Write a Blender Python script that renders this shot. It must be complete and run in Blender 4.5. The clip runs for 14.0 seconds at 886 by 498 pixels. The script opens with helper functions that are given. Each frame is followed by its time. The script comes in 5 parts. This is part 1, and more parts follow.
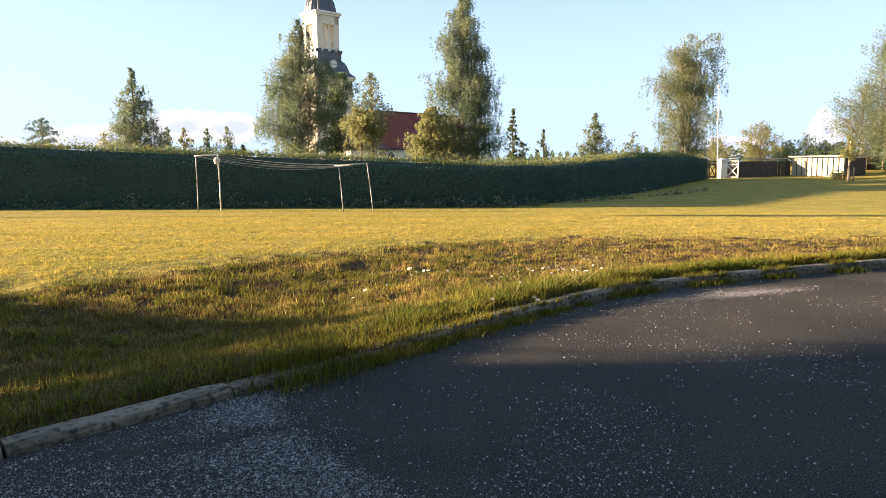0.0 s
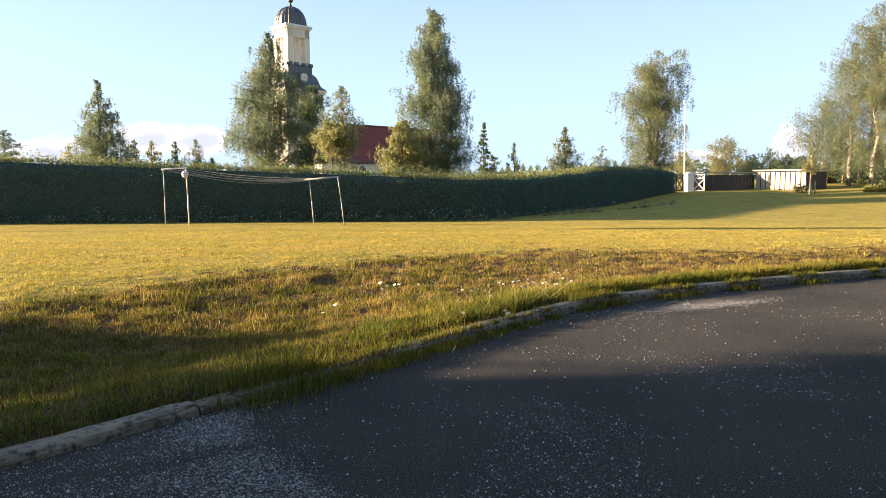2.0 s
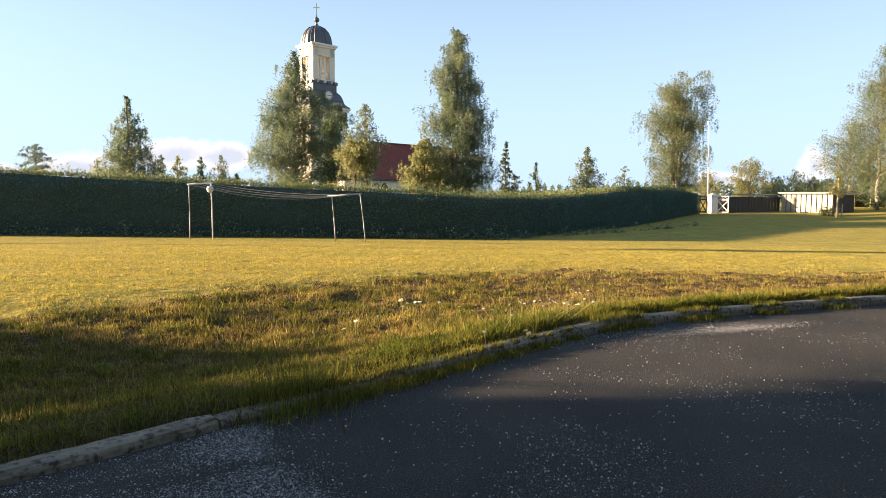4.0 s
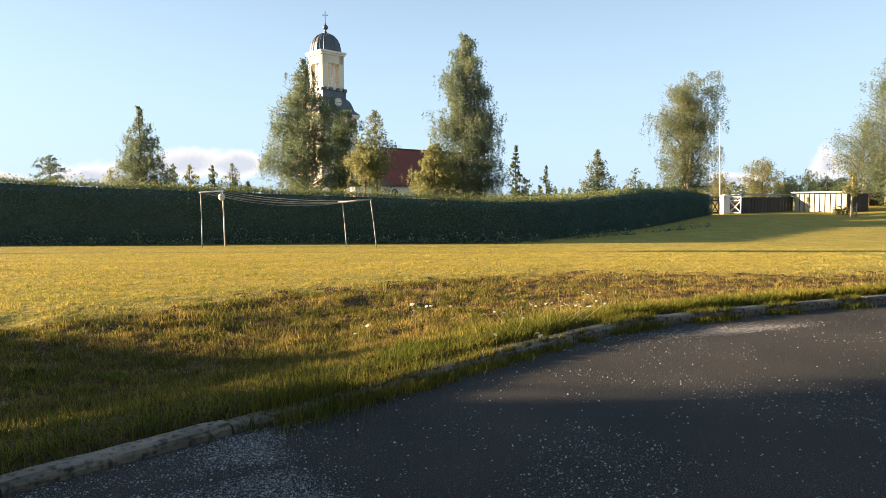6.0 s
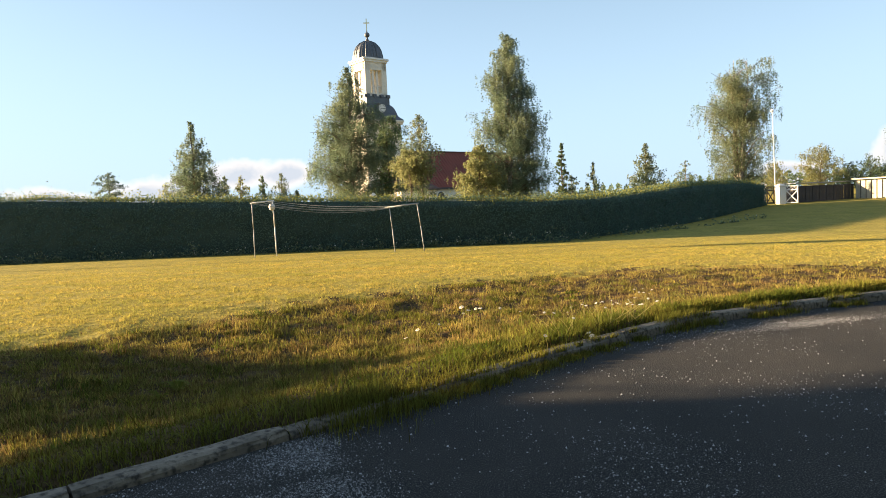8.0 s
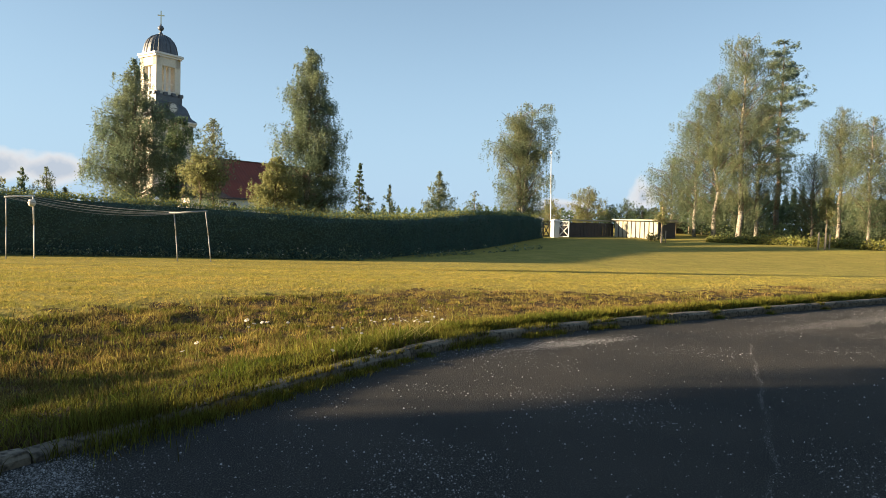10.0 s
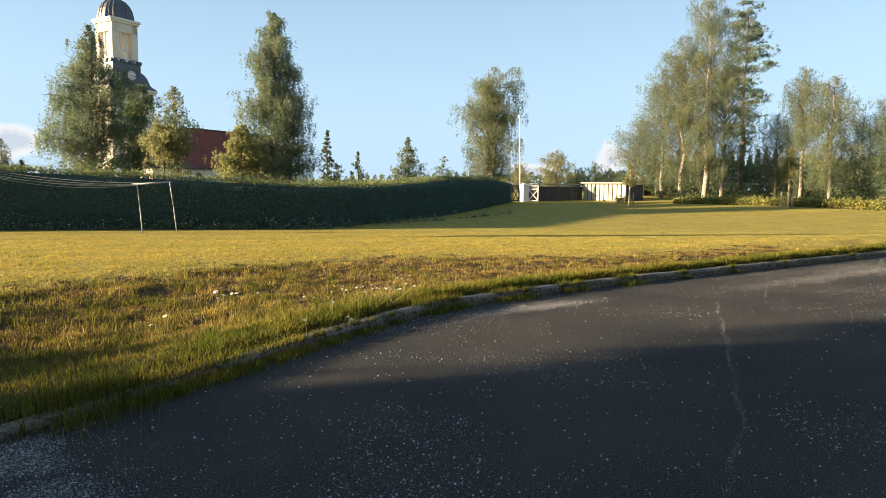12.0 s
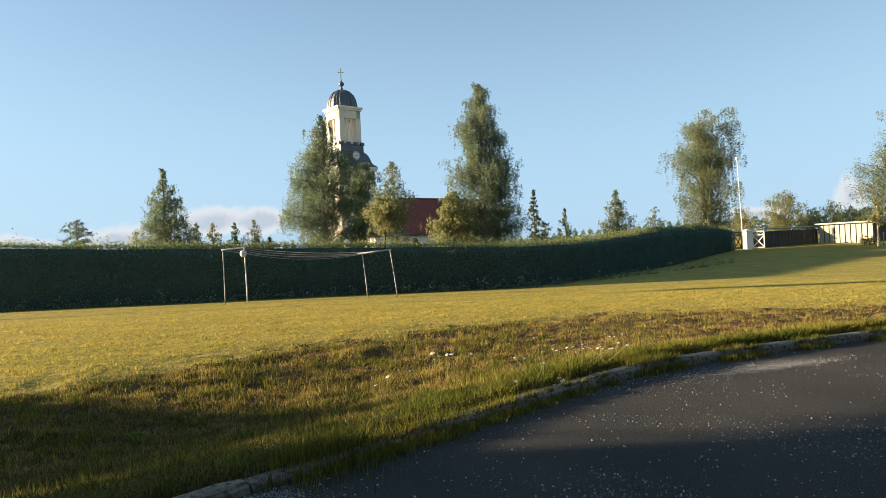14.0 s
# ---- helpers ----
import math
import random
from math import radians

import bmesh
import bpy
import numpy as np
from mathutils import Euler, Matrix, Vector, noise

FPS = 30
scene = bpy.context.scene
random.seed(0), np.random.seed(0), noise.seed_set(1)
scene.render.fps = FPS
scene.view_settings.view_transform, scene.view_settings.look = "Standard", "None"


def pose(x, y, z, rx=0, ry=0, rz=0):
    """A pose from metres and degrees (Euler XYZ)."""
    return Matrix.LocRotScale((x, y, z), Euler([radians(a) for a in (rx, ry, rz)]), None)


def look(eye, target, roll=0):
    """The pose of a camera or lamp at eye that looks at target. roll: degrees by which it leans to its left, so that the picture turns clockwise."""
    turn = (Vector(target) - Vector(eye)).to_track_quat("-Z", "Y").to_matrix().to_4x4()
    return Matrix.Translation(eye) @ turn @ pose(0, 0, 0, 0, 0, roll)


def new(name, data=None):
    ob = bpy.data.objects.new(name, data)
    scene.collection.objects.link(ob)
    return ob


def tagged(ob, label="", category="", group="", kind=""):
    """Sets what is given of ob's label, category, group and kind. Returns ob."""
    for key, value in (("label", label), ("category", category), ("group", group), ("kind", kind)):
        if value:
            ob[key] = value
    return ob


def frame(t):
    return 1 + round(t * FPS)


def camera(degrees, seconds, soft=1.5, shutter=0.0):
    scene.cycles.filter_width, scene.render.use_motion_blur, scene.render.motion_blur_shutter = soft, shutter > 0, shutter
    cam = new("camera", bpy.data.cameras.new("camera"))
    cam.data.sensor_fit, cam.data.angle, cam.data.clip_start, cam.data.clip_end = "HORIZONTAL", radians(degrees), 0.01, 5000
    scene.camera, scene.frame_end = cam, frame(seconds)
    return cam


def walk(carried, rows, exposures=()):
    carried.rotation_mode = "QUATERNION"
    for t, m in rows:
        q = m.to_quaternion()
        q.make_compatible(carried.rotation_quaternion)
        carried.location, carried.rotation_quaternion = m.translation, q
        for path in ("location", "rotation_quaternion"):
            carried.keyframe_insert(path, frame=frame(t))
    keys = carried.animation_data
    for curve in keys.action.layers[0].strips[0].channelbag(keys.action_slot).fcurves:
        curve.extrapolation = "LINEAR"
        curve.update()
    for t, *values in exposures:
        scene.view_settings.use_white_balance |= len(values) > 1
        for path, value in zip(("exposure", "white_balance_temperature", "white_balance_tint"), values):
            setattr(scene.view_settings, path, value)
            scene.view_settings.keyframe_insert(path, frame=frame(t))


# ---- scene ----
cam = camera(65.9, 14.0, soft=0.85)

# ---- camera: a hand-held phone that turns on the spot, swaying a few centimetres ----
EYE = (0.0, 0.0, 1.6)
# time, the three turns in degrees, sway of the hand-held eye in metres
TURNS = [(0, 83.00, 0.31, -0.24, -0.033, -0.021, 0.009), (0.5, 82.60, 0.62, -1.09, -0.020, -0.011, 0.019), (1, 83.48, 0.15, -2.13, 0.006, -0.030, 0.021),
         (1.5, 83.94, 0.31, -2.71, -0.011, -0.022, 0.013), (2, 84.10, 0.29, -2.61, -0.017, -0.016, 0.016), (2.5, 83.58, 0.04, -3.57, -0.012, -0.015, 0.006),
         (3, 84.47, -0.47, -2.81, -0.045, -0.003, 0.020), (5.3, 85.96, 0.25, 0.62, -0.008, -0.032, 0.013), (5.5, 86.01, -0.11, 0.40, -0.018, -0.016, 0.013),
         (6, 86.01, 0.36, 0.05, -0.021, -0.014, 0.003), (6.5, 85.18, 1.59, 1.96, -0.016, -0.012, 0.018), (7, 85.48, 2.81, 4.30, -0.004, 0.004, 0.011),
         (7.2, 85.75, 2.52, 4.67, -0.017, -0.018, 0.025), (9.3, 87.46, 1.00, -4.90, 0.025, -0.030, 0.002), (9.5, 88.19, 0.27, -7.61, 0.028, -0.029, 0.014),
         (10, 87.67, -1.57, -12.99, 0.009, 0.001, -0.032), (10.5, 86.98, -0.71, -14.05, 0.011, 0.020, -0.031), (11, 86.10, -0.65, -16.39, 0.018, 0.047, -0.028),
         (11.5, 86.06, -0.99, -16.76, 0.017, 0.044, -0.031), (12, 84.89, -0.51, -15.54, 0.013, 0.040, -0.034), (12.5, 85.35, -0.26, -15.91, 0.018, 0.041, -0.027),
         (13, 87.47, 0.81, -11.08, 0.015, 0.031, -0.025), (13.5, 89.36, 2.41, -3.13, 0.020, 0.046, 0.004), (14, 90.03, 2.82, 1.79, 0.045, -0.003, 0.002)]
walk(cam, [(t, pose(EYE[0] + dx, EYE[1] + dy, EYE[2] + dz, rx, ry, rz)) for t, rx, ry, rz, dx, dy, dz in TURNS],
     exposures=[(0.0, 2.57, 6740, 20), (3.0, 2.52, 6780, 20), (5.5, 2.36, 6900, 16), (7.0, 2.38, 7000, 16), (9.5, 2.15, 6700, 11), (10.0, 1.98, 6600, 12),
                (11.0, 2.10, 6700, 11), (12.5, 2.27, 6750, 13), (13.5, 2.12, 6500, 11), (14.0, 2.02, 6450, 10)])

# ---- light: a low evening sun from the left, clear sky with clouds on the horizon ----
SUN_AZ, SUN_EL = -86.0, 10.5          # degrees from +y towards +x, degrees up
SUN_DIR = Vector((math.sin(radians(SUN_AZ)) * math.cos(radians(SUN_EL)),
                  math.cos(radians(SUN_AZ)) * math.cos(radians(SUN_EL)), math.sin(radians(SUN_EL))))
sun_data = bpy.data.lights.new("sun", "SUN")
sun_data.energy, sun_data.angle, sun_data.color = 5.0, radians(0.7), (1.0, 0.77, 0.48)
sun = new("sun", sun_data)
sun.matrix_world = look((0, 0, 60), Vector((0, 0, 60)) - SUN_DIR)


def link(tree, a, b):
    tree.links.new(a, b)


def build_world():
    w = bpy.data.worlds.new("sky")
    w.use_nodes = True
    scene.world = w
    t = w.node_tree
    t.nodes.clear()
    out = t.nodes.new("ShaderNodeOutputWorld")
    bg = t.nodes.new("ShaderNodeBackground")
    sky = t.nodes.new("ShaderNodeTexSky")
    sky.sky_type, sky.sun_disc = "NISHITA", False
    sky.sun_elevation, sky.sun_rotation = radians(SUN_EL), radians(SUN_AZ)
    sky.air_density, sky.dust_density, sky.ozone_density = 1.0, 0.6, 1.6
    bg.inputs["Strength"].default_value = 0.05
    co = t.nodes.new("ShaderNodeTexCoord")
    sep = t.nodes.new("ShaderNodeSeparateXYZ")
    link(t, co.outputs["Generated"], sep.inputs[0])
    # heaps of cloud low over the horizon, each an oval roughened by noise
    nz = t.nodes.new("ShaderNodeTexNoise")
    nz.inputs["Scale"].default_value, nz.inputs["Detail"].default_value = 16.0, 5.0
    nz.inputs["Roughness"].default_value = 0.55
    link(t, co.outputs["Generated"], nz.inputs[0])

    def op(kind, a, b):
        n = t.nodes.new("ShaderNodeMath")
        n.operation = kind
        for i, q in enumerate((a, b)):
            if isinstance(q, float):
                n.inputs[i].default_value = q
            else:
                link(t, q, n.inputs[i])
        return n.outputs[0]

    total = None
    for az, el, wide, tall in CLOUDS:
        vr = t.nodes.new("ShaderNodeVectorMath")
        vr.operation = "DOT_PRODUCT"
        vr.inputs[1].default_value = (math.cos(radians(az)), -math.sin(radians(az)), 0)
        link(t, co.outputs["Generated"], vr.inputs[0])
        vf = t.nodes.new("ShaderNodeVectorMath")
        vf.operation = "DOT_PRODUCT"
        vf.inputs[1].default_value = (math.sin(radians(az)), math.cos(radians(az)), 0)
        link(t, co.outputs["Generated"], vf.inputs[0])
        u = op("DIVIDE", vr.outputs["Value"], math.sin(radians(wide)))
        w = op("DIVIDE", op("SUBTRACT", sep.outputs["Z"], math.sin(radians(el))), math.sin(radians(tall)))
        r = op("SQRT", op("ADD", op("MULTIPLY", u, u), op("MULTIPLY", w, w)), 0.0)
        one = op("SUBTRACT", op("SUBTRACT", 1.35, r), op("MULTIPLY", op("LESS_THAN", vf.outputs["Value"], 0.0), 20.0))
        total = one if total is None else op("MAXIMUM", total, one)
    add = t.nodes.new("ShaderNodeMath")
    link(t, op("MULTIPLY", op("SUBTRACT", nz.outputs["Fac"], 0.5), 2.6), add.inputs[0])
    link(t, total, add.inputs[1])
    ramp = t.nodes.new("ShaderNodeMapRange")
    ramp.inputs["From Min"].default_value, ramp.inputs["From Max"].default_value = 0.15, 0.75
    ramp.inputs["To Max"].default_value = 0.9
    link(t, add.outputs[0], ramp.inputs[0])
    haze = t.nodes.new("ShaderNodeMapRange")
    haze.interpolation_type = "SMOOTHSTEP"
    haze.inputs["From Min"].default_value, haze.inputs["From Max"].default_value = -0.02, 0.4
    haze.inputs["To Min"].default_value, haze.inputs["To Max"].default_value = 0.9, 0.3
    link(t, sep.outputs["Z"], haze.inputs[0])
    pale = t.nodes.new("ShaderNodeMix")
    pale.data_type = "RGBA"
    pale.inputs[7].default_value = (2.26, 3.49, 4.76, 1)
    link(t, haze.outputs[0], pale.inputs[0])
    link(t, sky.outputs[0], pale.inputs[6])
    core = t.nodes.new("ShaderNodeMapRange")
    core.inputs["From Min"].default_value, core.inputs["From Max"].default_value = 0.5, 1.1
    link(t, add.outputs[0], core.inputs[0])
    tint = t.nodes.new("ShaderNodeMix")
    tint.data_type = "RGBA"
    tint.inputs[6].default_value, tint.inputs[7].default_value = (4.5, 4.4, 4.25, 1), (2.7, 3.05, 3.5, 1)
    link(t, core.outputs[0], tint.inputs[0])
    mix = t.nodes.new("ShaderNodeMix")
    mix.data_type = "RGBA"
    link(t, ramp.outputs[0], mix.inputs[0])
    link(t, pale.outputs[2], mix.inputs[6])
    link(t, tint.outputs[2], mix.inputs[7])
    link(t, mix.outputs[2], bg.inputs[0])
    link(t, bg.outputs[0], out.inputs[0])


# bearing, height, half width, half height in degrees
CLOUDS = [(-27, 1.8, 4.5, 1.3), (-20.5, 3.1, 3.4, 1.2), (-16.8, 2.9, 3.0, 1.0), (-33, 1.5, 4, 0.9), (29.2, 2.4, 1.2, 1.3), (23, 1.3, 2.0, 0.8), (75, 3, 8, 2), (130, 3, 9, 2), (-140, 3, 10, 2)]
build_world()


# ---- materials ----
def material(name, a, b, c=None, scale=3.0, fine=60.0, rough=0.8, bump=0.3, metal=0.0, leaf=0.0, island=0.0, depth=0.02, spec=0.4, stretch=None):
    """Colours a and b mixed by coarse noise, c (specks, grain) by fine noise; leaf: share of light let through; island: change from piece to piece."""
    m = bpy.data.materials.new(name)
    m.use_nodes = True
    t = m.node_tree
    bs = t.nodes["Principled BSDF"]
    bs.inputs["Roughness"].default_value, bs.inputs["Metallic"].default_value = rough, metal
    bs.inputs["Specular IOR Level"].default_value = spec
    co = t.nodes.new("ShaderNodeTexCoord")
    n1, n2 = t.nodes.new("ShaderNodeTexNoise"), t.nodes.new("ShaderNodeTexNoise")
    n1.inputs["Scale"].default_value, n1.inputs["Detail"].default_value = scale, 5.0
    n2.inputs["Scale"].default_value, n2.inputs["Detail"].default_value = fine, 3.0
    if stretch:
        mp = t.nodes.new("ShaderNodeMapping")
        mp.inputs["Scale"].default_value = stretch
        link(t, co.outputs["Object"], mp.inputs[0])
        link(t, mp.outputs[0], n1.inputs[0])
    else:
        link(t, co.outputs["Object"], n1.inputs[0])
    link(t, co.outputs["Object"], n2.inputs[0])
    r1, r2 = t.nodes.new("ShaderNodeMapRange"), t.nodes.new("ShaderNodeMapRange")
    r1.inputs[1].default_value, r1.inputs[2].default_value = 0.35, 0.65
    r2.inputs[1].default_value, r2.inputs[2].default_value = 0.48, 0.68
    link(t, n1.outputs["Fac"], r1.inputs[0])
    link(t, n2.outputs["Fac"], r2.inputs[0])
    mx = t.nodes.new("ShaderNodeMix")
    mx.data_type = "RGBA"
    mx.inputs[6].default_value, mx.inputs[7].default_value = (*a, 1), (*b, 1)
    link(t, r1.outputs[0], mx.inputs[0])
    col = mx.outputs[2]
    if c:
        m2 = t.nodes.new("ShaderNodeMix")
        m2.data_type = "RGBA"
        m2.inputs[7].default_value = (*c, 1)
        link(t, r2.outputs[0], m2.inputs[0])
        link(t, col, m2.inputs[6])
        col = m2.outputs[2]
    if island:
        ge = t.nodes.new("ShaderNodeNewGeometry")
        hs = t.nodes.new("ShaderNodeHueSaturation")
        rv = t.nodes.new("ShaderNodeMapRange")
        rv.inputs[3].default_value, rv.inputs[4].default_value = 1 - island, 1 + island
        rh = t.nodes.new("ShaderNodeMapRange")
        rh.inputs[3].default_value, rh.inputs[4].default_value = 0.5 - island * 0.06, 0.5 + island * 0.05
        link(t, ge.outputs["Random Per Island"], rv.inputs[0])
        link(t, ge.outputs["Random Per Island"], rh.inputs[0])
        link(t, rv.outputs[0], hs.inputs["Value"])
        link(t, rh.outputs[0], hs.inputs["Hue"])
        link(t, col, hs.inputs["Color"])
        col = hs.outputs[0]
    link(t, col, bs.inputs["Base Color"])
    if bump:
        bp = t.nodes.new("ShaderNodeBump")
        bp.inputs["Strength"].default_value, bp.inputs["Distance"].default_value = bump, depth
        link(t, n2.outputs["Fac"], bp.inputs["Height"])
        link(t, bp.outputs[0], bs.inputs["Normal"])
    if leaf:
        tr = t.nodes.new("ShaderNodeBsdfTranslucent")
        link(t, col, tr.inputs[0])
        sh = t.nodes.new("ShaderNodeMixShader")
        sh.inputs[0].default_value = leaf
        link(t, bs.outputs[0], sh.inputs[1])
        link(t, tr.outputs[0], sh.inputs[2])
        link(t, sh.outputs[0], t.nodes["Material Output"].inputs[0])
    return m


M_ASPHALT = material("asphalt", (0.0155, 0.018, 0.0205), (0.0365, 0.0357, 0.0345), (0.135, 0.13, 0.122), scale=0.6, fine=110, rough=0.95, bump=0.8, depth=0.03, spec=0.1)
M_GROUND = material("lawn_soil", (0.33, 0.265, 0.072), (0.24, 0.21, 0.056), (0.14, 0.125, 0.038), scale=0.8, fine=11, rough=1.0, bump=0.6, depth=0.05, spec=0.05)
M_SOIL = material("bare_ditch_soil", (0.12, 0.08, 0.042), (0.065, 0.05, 0.027), (0.03, 0.022, 0.014), scale=1.6, fine=18, rough=1.0, bump=1.0, depth=0.05, spec=0.05)
M_LAWN = material("mown_grass", (0.46, 0.35, 0.09), (0.325, 0.292, 0.071), (0.19, 0.193, 0.047), scale=0.9, fine=7, rough=0.9, bump=0, leaf=0.4, island=0.2, spec=0.05, stretch=(0.25, 1.2, 1.0))
M_ROUGH = material("rough_dry_grass", (0.265, 0.18, 0.07), (0.125, 0.105, 0.036), None, scale=0.9, fine=40, rough=0.9, bump=0, leaf=0.3, island=0.5, spec=0.1)
M_TUFT = material("yellowing_grass", (0.33, 0.245, 0.068), (0.155, 0.15, 0.04), None, scale=1.1, fine=40, rough=0.9, bump=0, leaf=0.35, island=0.5, spec=0.1)
M_VERGE = material("lush_grass", (0.084, 0.103, 0.0145), (0.172, 0.153, 0.028), None, scale=1.2, fine=40, rough=0.85, bump=0, leaf=0.4, island=0.6, spec=0.15)
M_KERB = material("worn_concrete", (0.24, 0.205, 0.165), (0.145, 0.125, 0.102), (0.06, 0.053, 0.046), scale=4, fine=22, rough=0.95, bump=0.9, depth=0.016, spec=0.2)
M_STONE = material("pale_gravel", (0.3, 0.3, 0.305), (0.13, 0.133, 0.14), None, scale=20, fine=200, rough=0.9, bump=0, island=0.6, spec=0.2)
M_BIRCH = material("birch_leaves", (0.112, 0.162, 0.106), (0.168, 0.2, 0.116), None, scale=0.5, fine=5, rough=0.6, bump=0, leaf=0.55, island=0.45, spec=0.3)
M_GREY = material("grey_green_leaves", (0.128, 0.176, 0.108), (0.192, 0.208, 0.108), None, scale=0.5, fine=5, rough=0.6, bump=0, leaf=0.55, island=0.45, spec=0.3)
M_DEEP = material("deep_green_leaves", (0.085, 0.136, 0.0765), (0.1232, 0.1615, 0.08075), None, scale=0.7, fine=5, rough=0.6, bump=0, leaf=0.55, island=0.35, spec=0.3)
M_ROWAN = material("olive_leaves", (0.245, 0.245, 0.105), (0.215, 0.23, 0.1), None, scale=0.7, fine=5, rough=0.6, bump=0, leaf=0.6, island=0.35, spec=0.3)
M_NEEDLE = material("pine_needles", (0.102, 0.1573, 0.119), (0.136, 0.1785, 0.1275), None, scale=0.7, fine=5, rough=0.6, bump=0, leaf=0.3, island=0.35, spec=0.3)
M_HEDGE = material("hedge_leaves", (0.072, 0.136, 0.118), (0.094, 0.156, 0.124), None, scale=1.0, fine=5, rough=0.8, bump=0, leaf=0.3, island=0.12, spec=0.2)
M_SUNLIT_TOP = material("sunlit_hedge_leaves", (0.216, 0.225, 0.063), (0.153, 0.18, 0.063), None, scale=1.0, fine=5, rough=0.7, bump=0, leaf=0.4, island=0.3, spec=0.2)
M_FIELD = material("green_mown_grass", (0.4, 0.365, 0.092), (0.3, 0.305, 0.074), None, scale=0.4, fine=40, rough=0.9, bump=0, leaf=0.4, island=0.1, spec=0.1, stretch=(0.15, 1.0, 1.0))
M_HEDGE_SHADE = material("hedge_inner_shade", (0.034, 0.062, 0.054), (0.044, 0.074, 0.062), None, scale=4, fine=30, rough=1.0, bump=0.5)
M_BARK = material("birch_bark", (0.36, 0.325, 0.27), (0.24, 0.21, 0.175), (0.05, 0.045, 0.04), scale=2, fine=7, rough=0.85, bump=0.4)
M_BROWN = material("brown_bark", (0.16, 0.11, 0.075), (0.1, 0.075, 0.055), (0.05, 0.04, 0.03), scale=3, fine=14, rough=0.95, bump=0.7)
M_PLASTER = material("cream_plaster", (0.688, 0.645, 0.5504), (0.6364, 0.5848, 0.4902), (0.5332, 0.4902, 0.4042), scale=0.5, fine=6, rough=0.9, bump=0.15)
M_WHITE = material("white_paint", (0.704, 0.6952, 0.66), (0.6336, 0.6248, 0.5896), (0.528, 0.5104, 0.4664), scale=1.5, fine=25, rough=0.6, bump=0.1)
M_SLATE = material("dark_sheet_roof", (0.06, 0.068, 0.08), (0.09, 0.1, 0.115), (0.13, 0.135, 0.145), scale=1.2, fine=9, rough=0.45, bump=0.2, metal=0.3)
M_RED = material("red_roof", (0.2295, 0.058, 0.04), (0.175, 0.047, 0.034), (0.15, 0.05, 0.037), scale=0.5, fine=8, rough=0.85, bump=0.3)
M_BROWNROOF = material("brown_roof", (0.13, 0.07, 0.055), (0.1, 0.055, 0.045), (0.07, 0.045, 0.04), scale=0.6, fine=8, rough=0.85, bump=0.3)
M_DARK = material("dark_opening", (0.02, 0.02, 0.022), (0.03, 0.03, 0.032), None, scale=2, fine=20, rough=0.4, bump=0)
M_GILT = material("gilded_metal", (0.7, 0.6, 0.35), (0.6, 0.5, 0.3), None, scale=3, fine=30, rough=0.35, bump=0, metal=0.9)
M_STEEL = material("galvanised_steel", (0.36, 0.37, 0.37), (0.28, 0.29, 0.29), (0.2, 0.19, 0.17), scale=4, fine=40, rough=0.6, bump=0.1, metal=0.1)
M_BOARD = material("pale_painted_board", (0.4, 0.375, 0.295), (0.35, 0.325, 0.255), (0.27, 0.25, 0.19), scale=1.2, fine=20, rough=0.75, bump=0.2)
M_WOOD = material("weathered_wood", (0.442, 0.357, 0.2465), (0.357, 0.289, 0.204), (0.221, 0.17, 0.119), scale=2, fine=30, rough=0.85, bump=0.4)
# dark wood; on the store and one gate leaf it also holds painted shade
M_DARKWOOD_SHADE = material("dark_wood_and_shade", (0.06, 0.055, 0.055), (0.045, 0.04, 0.04), (0.09, 0.08, 0.075), scale=2, fine=25, rough=0.8, bump=0.3)
M_PETAL = material("white_petals", (0.68, 0.6715, 0.629), (0.595, 0.5865, 0.527), None, scale=20, fine=90, rough=0.7, bump=0, leaf=0.25)
M_YOLK = material("yellow_flower_centre", (0.6, 0.4, 0.03), (0.5, 0.33, 0.02), None, scale=20, fine=90, rough=0.8, bump=0)
M_STALK = material("dry_stalks", (0.24, 0.2, 0.07), (0.17, 0.17, 0.05), None, scale=5, fine=50, rough=0.9, bump=0, leaf=0.2, island=0.4)


# ---- mesh helpers ----
def mesh_ob(name, verts, faces, mat, parent=None, smooth=False):
    me = bpy.data.meshes.new(name)
    me.from_pydata([tuple(v) for v in verts], [], [tuple(f) for f in faces])
    me.materials.append(mat)
    if smooth:
        me.polygons.foreach_set("use_smooth", [True] * len(me.polygons))
    ob = new(name, me)
    ob.parent = parent
    return ob


def soup(name, verts, faces, mat, parent=None):
    """Many small faces at once: verts (n, 3) and faces (m, k) as arrays."""
    me = bpy.data.meshes.new(name)
    m, k = faces.shape
    me.vertices.add(len(verts))
    me.vertices.foreach_set("co", np.ascontiguousarray(verts, dtype=np.float32).ravel())
    me.loops.add(m * k)
    me.loops.foreach_set("vertex_index", np.ascontiguousarray(faces, dtype=np.int32).ravel())
    me.polygons.add(m)
    me.polygons.foreach_set("loop_start", np.arange(m, dtype=np.int32) * k)
    me.materials.append(mat)
    me.update(calc_edges=True)
    me.validate()
    ob = new(name, me)
    ob.parent = parent
    return ob


def part(name, bm, mat, parent=None, label="", smooth=False):
    me = bpy.data.meshes.new(name)
    bm.normal_update()
    bm.to_mesh(me)
    bm.free()
    me.materials.append(mat)
    if smooth:
        me.polygons.foreach_set("use_smooth", [True] * len(me.polygons))
    ob = new(name, me)
    ob.parent = parent
    return tagged(ob, label)


